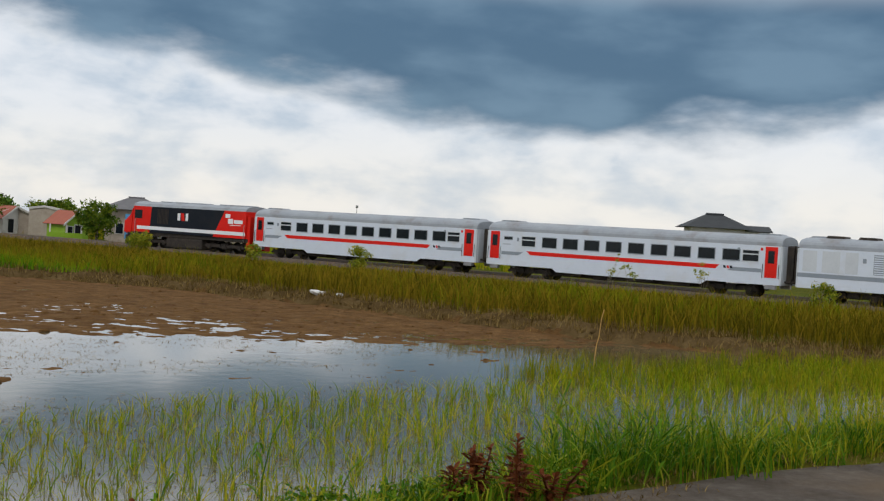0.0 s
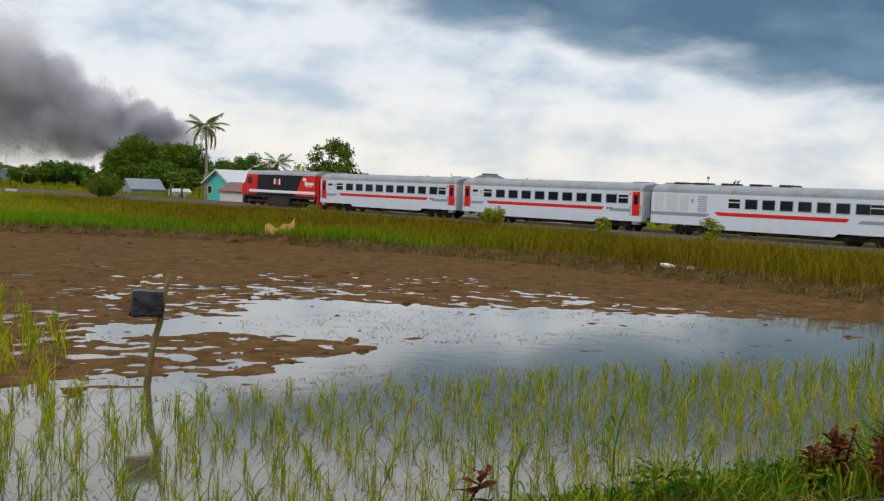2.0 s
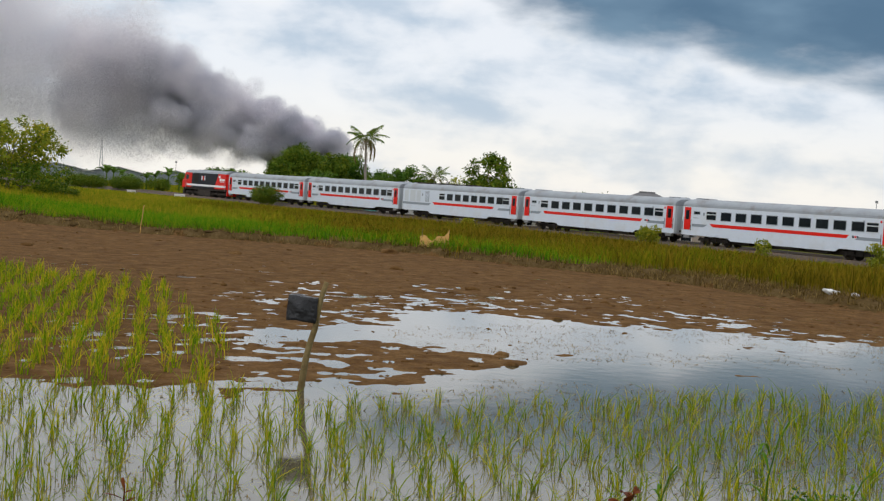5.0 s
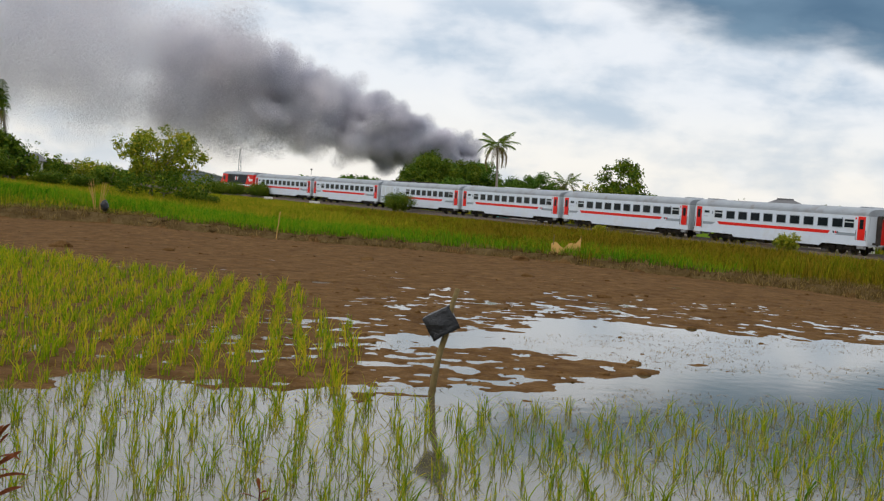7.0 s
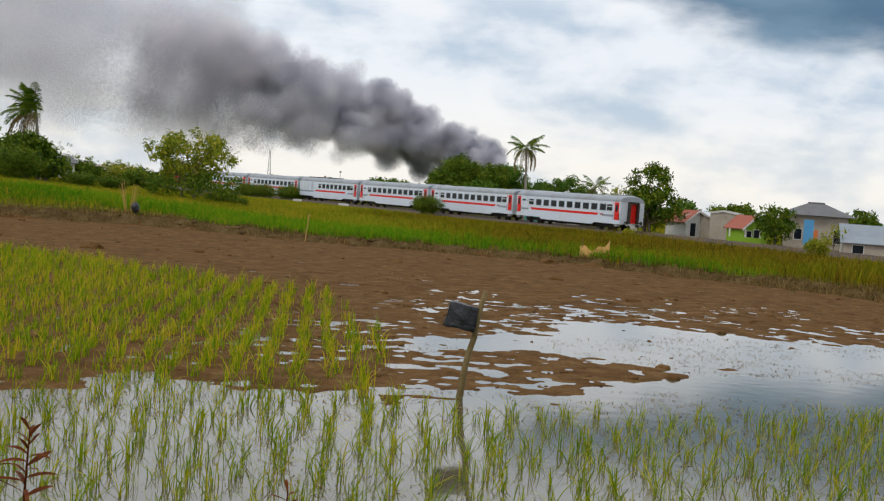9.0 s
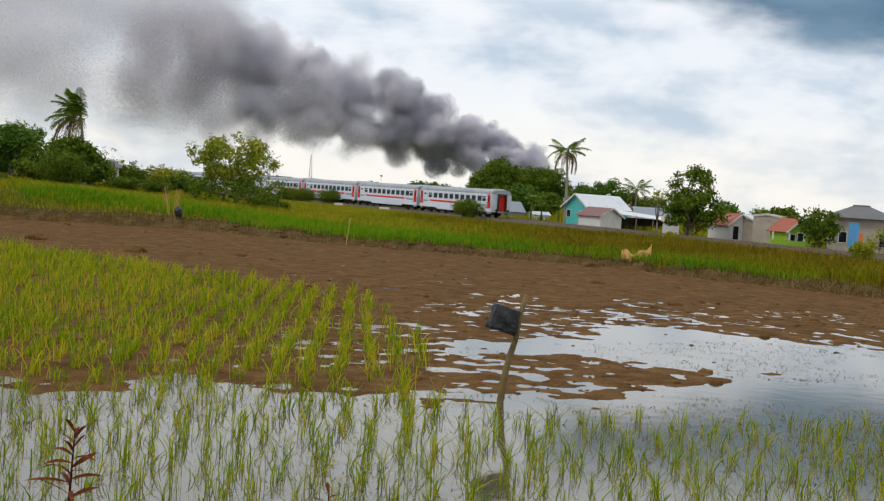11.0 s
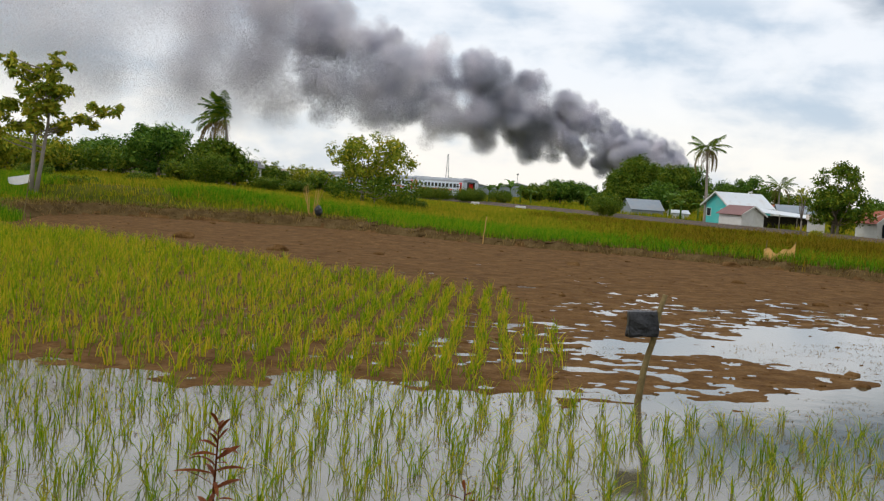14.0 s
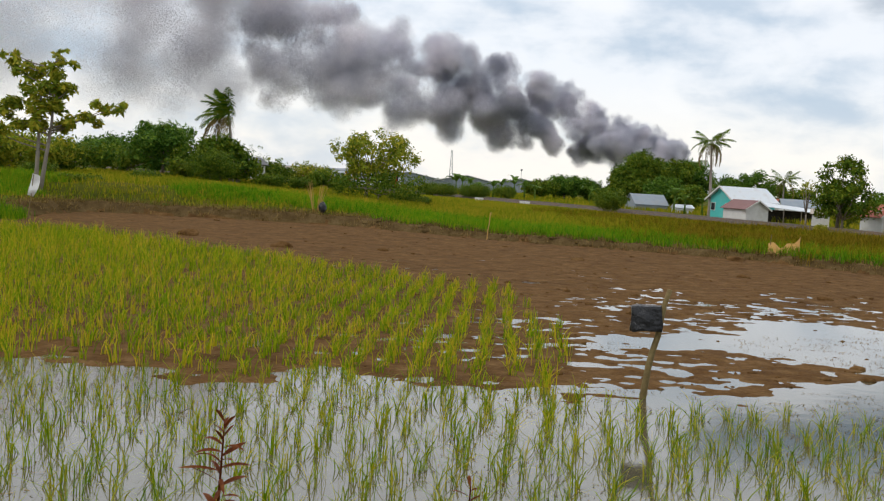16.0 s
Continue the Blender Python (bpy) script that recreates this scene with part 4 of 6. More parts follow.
# ---- trees ----
M_BARK = mat("grey_bark", [(0.12, 0.09, 0.065), (0.22, 0.18, 0.14), (0.32, 0.27, 0.22)], 0.9, scale=2.5, bump=0.6)
M_PALMBARK = mat("palm_bark", [(0.20, 0.17, 0.14), (0.33, 0.29, 0.24)], 0.9, scale=2.0, bump=0.5)
M_LEAF_DARK = mat("dark_leaves", [(0.03, 0.085, 0.009), (0.075, 0.16, 0.014), (0.15, 0.23, 0.022)], 0.6, scale=0.35, island=0.4, coord="World", spec=0.1, thin=0.2)
M_LEAF_MID = mat("green_leaves", [(0.036, 0.085, 0.005), (0.09, 0.152, 0.009), (0.19, 0.22, 0.015)], 0.6, scale=0.4, island=0.4, coord="World", spec=0.1, thin=0.25)
M_LEAF_LIGHT = mat("olive_leaves", [(0.11, 0.17, 0.012), (0.24, 0.28, 0.018), (0.42, 0.37, 0.03)], 0.6, scale=0.5, island=0.45, coord="World", spec=0.1, thin=0.3)
M_LEAF_DRY = mat("dry_fronds", [(0.14, 0.10, 0.03), (0.26, 0.19, 0.07)], 0.8, scale=0.6, island=0.4, coord="World", spec=0.1, thin=0.2)
M_BANANA = mat("banana_leaf", [(0.05, 0.11, 0.012), (0.10, 0.19, 0.025), (0.17, 0.25, 0.045)], 0.45, scale=0.5, island=0.4, coord="World", spec=0.1, thin=0.35)


def ground_z(x, y):
    return float(ground_height(np.array([x]), np.array([y]))[0])


def spot(az, d):
    x, y = d * math.sin(radians(az)), d * math.cos(radians(az))
    return x, y, ground_z(x, y)


def height_at(el, d):
    return 3.2 + d * math.tan(radians(el))


def leaf_cloud(name, clumps, per_m2, size, material, parent, seed, flat=0.3, label=""):
    """Small bent leaves over the skins of many clumps (x, y, z, radius): one crown."""
    rng = np.random.default_rng(seed)
    V, F = [], []
    base = 0
    for cx, cy, cz, r in clumps:
        n = max(8, int(per_m2 * 4 * math.pi * r * r))
        d = rng.normal(size=(n, 3))
        d /= np.linalg.norm(d, axis=1, keepdims=True)
        rad = r * (1 - 0.55 * rng.uniform(size=n) ** 2.2) * (1 + 0.18 * rng.normal(size=n))
        p = np.array((cx, cy, cz)) + d * rad[:, None] * np.array((1, 1, 0.85))
        a = d + rng.normal(0, 0.7, (n, 3))
        a[:, 2] += flat
        a /= np.linalg.norm(a, axis=1, keepdims=True)
        t = np.cross(a, rng.normal(size=(n, 3)))
        t /= np.linalg.norm(t, axis=1, keepdims=True) + 1e-9
        b = np.cross(a, t)
        s = size * rng.uniform(0.6, 1.35, n)[:, None]
        quad = np.stack([p - t * s, p - b * s * 0.42 - a * s * 0.12, p + t * s, p + b * s * 0.42 - a * s * 0.12], 1)
        V.append(quad.reshape(-1, 3))
        F.append(np.arange(n * 4).reshape(n, 4) + base)
        base += n * 4
    V, F = np.concatenate(V), np.concatenate(F)
    me = bpy.data.meshes.new(name)
    me.vertices.add(len(V))
    me.vertices.foreach_set("co", V.ravel())
    me.loops.add(F.size)
    me.loops.foreach_set("vertex_index", F.ravel().astype(np.int32))
    me.polygons.add(len(F))
    me.polygons.foreach_set("loop_start", (np.arange(len(F)) * 4).astype(np.int32))
    me.update(calc_edges=True)
    me.validate()
    me.materials.append(material)
    ob = new(name, me)
    ob.parent = parent
    if label:
        tagged(ob, label)
    return ob


def crown_clumps(rng, cx, cy, z0, z1, w, n, r):
    """Clumps in an uneven, domed crown between two heights, w across."""
    out = []
    zc, hz = (z0 + z1) / 2, (z1 - z0) / 2
    while len(out) < n:
        u = rng.uniform(-1, 1, 3)
        q = u[0] ** 2 + u[1] ** 2 + u[2] ** 2
        if q > 1 or q < 0.12:
            continue
        rr = r * rng.uniform(0.45, 1.3)
        out.append((cx + u[0] * (w / 2 - rr * 0.6), cy + u[1] * (w / 2 - rr * 0.6), zc + u[2] * max(0.1, hz - rr * 0.7), rr))
    return out


def tree(name, label, x, y, z, top, width, low, clumps, r, leaf, material, seed, per_m2=9, trunk=0.16, lean=0.0, forks=4, category="tree"):
    """A tapered trunk with limbs into a crown of leaf clumps; low: the crown's lowest height over the ground."""
    rng = np.random.default_rng(seed)
    h = top - z
    t = thing(name, label, category, at=pose(x, y, z))
    cl = crown_clumps(rng, lean, 0, low, h + 0.35 * r, width, clumps, r)
    fork = max(low * 0.9, h * 0.25)
    bm = bmesh.new()
    tube(bm, [(0, 0, -0.3), (0.05 * h * lean * 0.1, 0, fork * 0.5), (lean * 0.35, 0.03, fork)], [trunk * 1.25, trunk, trunk * 0.75], 9)
    tr = part("trunk", bm, M_BARK, t, smooth=True)
    pick = sorted(cl, key=lambda c: -c[3])[: forks + 3]
    for k, c in enumerate(pick):
        bm = bmesh.new()
        mid = ((lean * 0.35 + c[0]) / 2 + rng.normal(0, 0.1), c[1] / 2, (fork + c[2]) / 2 - 0.1)
        tube(bm, [(lean * 0.35, 0.03, fork - 0.1), mid, (c[0], c[1], c[2])], [trunk * 0.6, trunk * 0.4, trunk * 0.12], 6)
        part("limb", bm, M_BARK, tr, smooth=True)
    leaf_cloud("crown", cl, per_m2, leaf, material, t, seed + 1)
    return t


def frond(length, droop, rng, leaf_len, n=26, dry=False):
    """One feathered palm frond along +x from the origin."""
    V, F = [], []
    pts = []
    for k in range(n + 1):
        u = k / n
        pts.append((length * (u - 0.12 * u * u * droop), length * (0.40 * u - 0.52 * droop * u * u)))
    for k in range(n):
        (x0, z0), (x1, z1) = pts[k], pts[k + 1]
        w = 0.05 * (1 - k / n) + 0.012
        i = len(V)
        V += [(x0, -w, z0), (x0, w, z0), (x1, w, z1), (x1, -w, z1)]
        F.append((i, i + 1, i + 2, i + 3))
        u = k / n
        if u < 0.12:
            continue
        ll = leaf_len * math.sin(math.pi * min(1, 0.15 + 0.85 * u)) ** 0.6 * rng.uniform(0.75, 1.15) + 0.1
        for s in (-1, 1):
            sag = rng.uniform(0.45, 1.0) * (1.5 if dry else 1.0)
            i = len(V)
            dx = 0.55 * ll
            V += [(x0 - 0.04, s * w, z0), (x0 + 0.05, s * w, z0 + 0.01), (x0 + dx * 0.6 + 0.05, s * ll * 0.6, z0 - sag * ll * 0.25), (x0 + dx, s * ll * 0.85, z0 - sag * ll * 0.75), (x0 + dx * 0.6 - 0.04, s * ll * 0.6, z0 - sag * ll * 0.28)]
            F += [(i, i + 1, i + 2, i + 4), (i + 2, i + 3, i + 4)]
    return V, F


def palm(x, y, z, top, length, seed, label, lean=0.4, fronds=15, dead=4, wind=0.0, leaf=None):
    rng = np.random.default_rng(seed)
    t = thing("coconut_palm", label, "palm tree", at=pose(x, y, z))
    h = top - z - length * 0.25
    bm = bmesh.new()
    n = 12
    tube(bm, [(lean * (k / n) ** 1.6, 0, -0.3 + (h + 0.3) * k / n) for k in range(n + 1)], [0.24 - 0.12 * min(1, k / n * 1.3) + (0.03 if k % 2 else 0) + (0.12 if k == 0 else 0) for k in range(n + 1)], 9)
    part("trunk", bm, M_PALMBARK, t, "slender ringed grey trunk", smooth=True)
    for k in range(fronds + dead):
        dry = k >= fronds
        up = k / fronds if not dry else 1.3
        V, F = frond(length * rng.uniform(0.85, 1.1), 0.35 + 1.25 * up + rng.uniform(-0.1, 0.15), rng, length * 0.21, dry=dry)
        ob = mesh_ob("frond", V, F, M_LEAF_DRY if dry else (leaf or M_LEAF_MID), t)
        ang = k * 137.5 + rng.uniform(-18, 18)
        if wind:
            ang = wind + (((ang - wind + 180) % 360) - 180) * 0.5
        ob.matrix_basis = pose(lean, 0, h, 0, (-30 + 48 * up if not dry else 30) - (22 if wind and k % 3 else 0), ang)
    leaf_cloud("nuts", [(lean + 0.25 * math.cos(a), 0.25 * math.sin(a), h - 0.2, 0.16) for a in (0.4, 2.2, 4.3)], 60, 0.09, M_LEAF_LIGHT, t, seed + 4)
    return t


def banana(x, y, z, h, seed):
    rng = np.random.default_rng(seed)
    t = thing("banana_plant", "banana plant with large torn light green leaves", "banana plant", "banana plants", at=pose(x, y, z))
    bm = bmesh.new()
    tube(bm, [(0, 0, -0.2), (0.03, 0, h * 0.3), (0.0, 0, h * 0.55)], [0.16, 0.13, 0.08], 8)
    part("stem", bm, M_BANANA, t, smooth=True)
    for k in range(8):
        V, F = [], []
        L, W = h * rng.uniform(0.5, 0.65), h * 0.085
        for i in range(9):
            u = i / 8
            xx = L * (0.75 * u - 0.1 * u * u)
            zz = L * (0.75 * u - 0.62 * u * u)
            w = W * math.sin(math.pi * min(1, 0.08 + 0.92 * u)) ** 0.7 * rng.uniform(0.8, 1.1)
            V += [(xx, -w, zz + w * 0.3), (xx, 0, zz), (xx, w, zz + w * 0.3)]
        for i in range(8):
            a = i * 3
            F += [(a, a + 1, a + 4, a + 3), (a + 1, a + 2, a + 5, a + 4)]
        ob = mesh_ob("leaf", V, F, M_BANANA, t)
        ob.matrix_basis = pose(0, 0, h * 0.5, 0, rng.uniform(-35, 15), k * 45 + rng.uniform(-20, 20))
    return t


def build_trees():
    # the young broad-leaved tree by the dyke
    x, y, z = spot(-18.9, 76)
    t = thing("young_tree", "young twin-stemmed tree with tiers of large olive leaves", "tree", at=pose(x, y, z))
    rng = np.random.default_rng(3)
    for k, (dx, lean) in enumerate(((-0.12, 0.1), (0.12, 0.75))):
        bm = bmesh.new()
        tube(bm, [(dx, 0, -0.3), (dx + lean * 0.4, 0, 2.0), (dx + lean * 0.75, 0.05, 4.2), (dx + lean * 0.9, 0.05, 6.6)], [0.16, 0.12, 0.09, 0.03], 9)
        tr = part("trunk", bm, M_PALMBARK, t, "pale grey stem", smooth=True)
    tiers = [(-1.9, 3.5, 0.45), (-1.0, 3.9, 0.5), (-2.3, 4.5, 0.5), (-1.4, 4.9, 0.55), (0.2, 3.9, 0.6), (1.0, 3.8, 0.5), (1.9, 4.1, 0.5), (2.7, 4.5, 0.45), (3.5, 4.9, 0.42), (4.2, 5.1, 0.36),
             (0.0, 4.9, 0.65), (0.8, 5.0, 0.55), (-0.5, 5.8, 0.6), (0.4, 5.9, 0.6), (-1.1, 6.7, 0.5), (-1.5, 7.4, 0.38), (-1.7, 7.8, 0.25), (0.9, 6.1, 0.45), (1.5, 5.9, 0.4), (0.5, 6.8, 0.5), (1.0, 7.5, 0.4), (1.1, 7.9, 0.22), (-0.2, 6.9, 0.4), (-2.6, 3.4, 0.3)]
    tiers = [(tx * 1.1, tz * 1.06, r * 1.05) for tx, tz, r in tiers]
    cl = []
    for tx, tz, r in tiers:
        for _ in range(3):
            cl.append((tx + rng.normal(0, 0.22), rng.normal(0, 0.9), tz + rng.normal(0, 0.14), r * 0.82))
        bm = bmesh.new()
        a = (0.15 + 0.45 * min(1, tz / 7), 0.03, tz - 0.25 - 0.28 * abs(tx))
        tube(bm, [a, ((a[0] + tx) / 2, 0, (a[2] + tz) / 2 - 0.12), (tx, 0, tz)], [0.06, 0.04, 0.012], 5)
        part("limb", bm, M_BARK, tr)
    leaf_cloud("crown", cl, 28, 0.22, M_LEAF_LIGHT, t, 31, flat=0.9)
    # the wide bush that hides the train's head
    x, y, z = spot(-3.8, 106)
    tree("field_bush", "wide rounded olive-green bush alone in the meadow", x, y, z, 7.15, 8.4, 1.5, 84, 0.72, 0.17, M_LEAF_LIGHT, 41, 13, 0.14, 0.6, 8, "bush")
    x2, y2, z2 = spot(-3.2, 104)
    tree("scrub", "low green scrub under the meadow bush", x2, y2, z2, z2 + 2.7, 10.5, 0.1, 44, 0.8, 0.15, M_LEAF_MID, 43, 11, 0.06, category="bush")
    # the grove on the left land
    rows = [(-23, 105, 1.25, 14, 0.2, M_LEAF_LIGHT, 30, 1.5), (-20.2, 112, 1.0, 13, 0.2, M_LEAF_LIGHT, 28, 1.5), (-17.9, 118, 0.75, 10, 0.2, M_LEAF_MID, 20, 1.3), (-16.0, 150, 1.05, 9, 0.3, M_LEAF_DARK, 18, 1.3),
            (-15.0, 135, 0.7, 9, 0.2, M_LEAF_MID, 18, 1.3), (-13.4, 128, 1.95, 8.2, 0.2, M_LEAF_DARK, 30, 1.3), (-11.6, 124, 1.25, 6.5, 0.2, M_LEAF_MID, 22, 1.0), (-12.3, 118, 0.35, 6, 0.1, M_LEAF_MID, 14, 0.8), (-9.9, 120, 0.5, 6.0, 0.1, M_LEAF_MID, 18, 0.8),
            (-8.2, 140, 0.45, 6.0, 0.2, M_LEAF_MID, 14, 0.9), (-6.6, 150, 0.35, 6.0, 0.1, M_LEAF_LIGHT, 14, 0.9), (-5.6, 135, 0.1, 5.0, 0.1, M_LEAF_MID, 12, 0.8), (-10.75, 114, 1.45, 5.4, 0.1, M_LEAF_MID, 26, 0.9), (-9.9, 113, 0.85, 4.2, 0.1, M_LEAF_MID, 16, 0.8)]
    for k, (az, d, el, w, low, mt, n, r) in enumerate(rows):
        x, y, z = spot(az, d)
        tree("grove_tree", "dense dark green tree in the grove beyond the meadow" if mt is M_LEAF_DARK else "rounded green tree at the meadow's edge", x, y, z, height_at(el, d), w, low, int(n * 1.7), r * 0.9, 0.21, mt, 50 + k, 13, 0.18)
    x, y, z = spot(-9.1, 140)
    tree("thin_tree", "thin sparse tree with open twiggy crown", x, y, z, height_at(1.15, 140), 3.2, 1.6, 12, 0.45, 0.12, M_LEAF_MID, 71, 6, 0.08)
    # behind the track
    rows = [(4.6, 235, 0.25, 8, M_LEAF_MID, 16, 1.2), (5.7, 240, 0.62, 9, M_LEAF_DARK, 20, 1.3), (6.8, 245, 0.42, 8, M_LEAF_DARK, 16, 1.3), (7.85, 172, 0.05, 5.4, M_LEAF_MID, 20, 0.8),
            (8.5, 230, 1.15, 8, M_LEAF_MID, 22, 1.3), (9.5, 236, 1.95, 12, M_LEAF_MID, 44, 1.6), (10.9, 232, 1.6, 9, M_LEAF_MID, 24, 1.4), (11.7, 240, 1.8, 9, M_LEAF_DARK, 24, 1.4), (10.4, 200, 0.7, 8, M_LEAF_DARK, 18, 1.2), (11.6, 190, 0.4, 6, M_LEAF_MID, 14, 1.1),
            (13.4, 225, 0.9, 7, M_LEAF_DARK, 18, 1.2), (14.5, 228, 1.28, 8, M_LEAF_DARK, 22, 1.3), (15.4, 235, 0.7, 8, M_LEAF_MID, 16, 1.2), (16.6, 240, 0.6, 9, M_LEAF_MID, 16, 1.3), (22.3, 190, 0.45, 9, M_LEAF_MID, 16, 1.2), (28.0, 170, 0.75, 6, M_LEAF_MID, 14, 1.0), (20.0, 175, 0.5, 5, M_LEAF_DARK, 12, 1.0)]
    for k, (az, d, el, w, mt, n, r) in enumerate(rows):
        x, y, z = spot(az, d)
        tree("village_tree", "dark green leafy tree behind the railway" if mt is M_LEAF_DARK else "mid-green leafy tree behind the railway", x, y, z, height_at(el, d), w, 0.3, int(n * 2.0), r * 0.9, 0.27, mt, 90 + k, 11, 0.2)
    # the tall tree by the village and its lower neighbours
    x, y, z = spot(18.3, 131)
    tree("village_tree", "tall uneven green tree beside the railway", x, y, z, height_at(2.3, 131), 5.4, 1.2, 40, 0.85, 0.2, M_LEAF_MID, 131, 12, 0.2, 0.2, 6)
    x, y, z = spot(18.5, 130)
    tree("village_tree", "broad lower tree beside the railway", x, y, z, height_at(1.1, 130), 7.6, 0.3, 46, 0.9, 0.2, M_LEAF_MID, 133, 12, 0.15)
    x, y, z = spot(16.9, 129)
    tree("village_tree", "small leafy tree beside the railway", x, y, z, height_at(1.0, 129), 2.6, 1.8, 9, 0.5, 0.15, M_LEAF_LIGHT, 135, 9, 0.1)
    x, y, z = spot(24.3, 117)
    tree("round_tree", "round green garden tree behind the railway", x, y, z, height_at(0.65, 117), 4.4, 0.2, 44, 0.65, 0.17, M_LEAF_MID, 137, 14, 0.12)
    x, y, z = spot(26.9, 111)
    tree("garden_shrub", "small pale green shrub behind the railway", x, y, z, height_at(0.0, 111), 2.2, 0.3, 10, 0.45, 0.12, M_LEAF_LIGHT, 139, 12, 0.06, category="shrub")
    # palms
    x, y, z = spot(12.55, 158)
    palm(x, y, z, height_at(2.75, 158), 3.3, 7, "tall slender coconut palm behind the railway", -0.35, 13, 5, 0)
    x, y, z = spot(15.8, 222)
    palm(x, y, z, height_at(1.1, 222), 3.6, 8, "shorter coconut palm among roofs", 0.2, 13, 2)
    x, y, z = spot(-10.2, 116)
    palm(x, y, z, height_at(2.8, 116), 3.6, 9, "windblown coconut palm with hanging dry fronds", -0.5, 15, 7, 195)
    for k, (az, d, h) in enumerate(((0.5, 214, 3.9), (0.8, 222, 3.7), (1.2, 226, 3.2), (1.6, 218, 2.6), (2.3, 216, 3.0), (4.3, 214, 2.8), (2.7, 222, 3.4), (3.3, 220, 3.9), (3.8, 224, 3.3), (6.9, 205, 3.2), (7.4, 206, 2.8), (10.9, 178, 3.4), (11.4, 172, 2.6), (12.2, 170, 2.4))):
        x, y, z = spot(az, d)
        banana(x, y, z, h * 1.4, 160 + k)
    # shrubs in the reeds and by the track
    for k, (az, d, el, w, mt) in enumerate(((36.6, 74, -0.66, 1.5, M_LEAF_LIGHT), (26.3, 92, -0.75, 1.9, M_LEAF_LIGHT), (31.5, 84, -1.0, 1.3, M_LEAF_LIGHT), (25.9, 99, -0.85, 1.5, M_LEAF_LIGHT), (17.6, 113, -1.0, 1.5, M_LEAF_LIGHT),
                                            (58.4, 60, -1.0, 1.3, M_LEAF_LIGHT), (7.9, 150, -0.15, 4.2, M_LEAF_MID), (-17.4, 82, -1.0, 1.9, M_LEAF_MID), (-16.5, 84, -1.1, 2.0, M_LEAF_MID), (-14.2, 100, -0.55, 2.6, M_LEAF_MID), (-11.2, 108, 0.55, 5.2, M_LEAF_MID), (-8.4, 112, -0.3, 3.4, M_LEAF_MID), (-6.9, 116, -0.35, 3.0, M_LEAF_MID), (-19.0, 96, -0.5, 3.0, M_LEAF_MID), (-2.0, 112, -0.75, 3.2, M_LEAF_MID), (-1.2, 111, -1.0, 2.6, M_LEAF_MID), (-0.4, 190, -0.25, 6.0, M_LEAF_MID), (1.4, 196, -0.2, 6.0, M_LEAF_MID), (2.9, 205, -0.15, 5.0, M_LEAF_MID))):
        x, y, z = spot(az, d)
        tree("wild_shrub", "yellow-green wild shrub standing in the reeds" if mt is M_LEAF_LIGHT else "green leafy shrub in the grass", x, y, z, height_at(el, d), w * 1.05, 0.05, 34, w * 0.17, 0.085, mt, 180 + k, 50, 0.03, category="shrub")
    for k, (az, d, el, w) in enumerate(((48.6, 62, -0.15, 1.5), (53.0, 61, -0.45, 1.1), (49.6, 61, -0.6, 1.0))):
        x, y, z = spot(az, d)
        tree("sparse_weed", "thin sparse weed with few leaves above the reeds", x, y, z, height_at(el, d), w, 0.9, 7, 0.16, 0.075, M_LEAF_LIGHT, 230 + k, 40, 0.018, category="weed")
    # far woods close the horizon
    rng = np.random.default_rng(77)
    cl = []
    for az in np.arange(-34, 78, 0.55):
        d = rng.uniform(420, 560)
        x, y = d * math.sin(radians(az)), d * math.cos(radians(az))
        r = rng.uniform(2.0, 4.0)
        cl.append((x, y, rng.uniform(0.5, 1.8), r))
        cl.append((x + rng.uniform(-4, 4), y, 0.4, r))
    ob = leaf_cloud("far_woods", cl, 1.3, 1.05, M_LEAF_DARK, None, 78)
    tagged(ob, "dark far woods along the horizon", "woods", kind="stuff")


build_trees()

# ---- buildings ----
M_TEAL = mat("teal_wall_paint", [(0.06, 0.42, 0.40), (0.09, 0.52, 0.48)], 0.7, scale=1.0, stain=((0.2, 0.35, 0.33), 0.4))
M_PLASTER = mat("white_plaster", [(0.55, 0.54, 0.51), (0.70, 0.69, 0.66)], 0.85, scale=1.0, stain=((0.40, 0.36, 0.30), 0.5))
M_BEIGE = mat("bare_render_wall", [(0.36, 0.30, 0.24), (0.48, 0.42, 0.35)], 0.9, scale=0.9, stain=((0.25, 0.20, 0.15), 0.5))
M_LIME = mat("lime_wall_paint", [(0.20, 0.37, 0.015), (0.28, 0.46, 0.03)], 0.75, scale=1.0, stain=((0.25, 0.35, 0.1), 0.4))
M_BLUE = mat("blue_wall_paint", [(0.07, 0.28, 0.55), (0.11, 0.36, 0.62)], 0.7, scale=1.0)
M_ORANGE = mat("orange_sheet", [(0.55, 0.14, 0.04), (0.65, 0.2, 0.06)], 0.7, scale=1.0)
M_ZINC = mat("pale_sheet_roof", [(0.56, 0.60, 0.63), (0.70, 0.73, 0.75)], 0.45, scale=1.0, stain=((0.38, 0.33, 0.28), 0.5), stain_scale=1.0)
M_MAROON = mat("maroon_sheet_roof", [(0.17, 0.085, 0.08), (0.25, 0.13, 0.12)], 0.6, scale=1.0)
M_TILE_RED = mat("red_tile_roof", [(0.28, 0.075, 0.045), (0.40, 0.12, 0.07)], 0.75, scale=1.5, stain=((0.18, 0.07, 0.05), 0.5))
M_SLATE = mat("grey_tile_roof", [(0.10, 0.10, 0.105), (0.17, 0.165, 0.165)], 0.7, scale=1.2)
M_DARKROOF = mat("dark_roof", [(0.022, 0.025, 0.028), (0.045, 0.05, 0.052)], 0.75, scale=1.2)
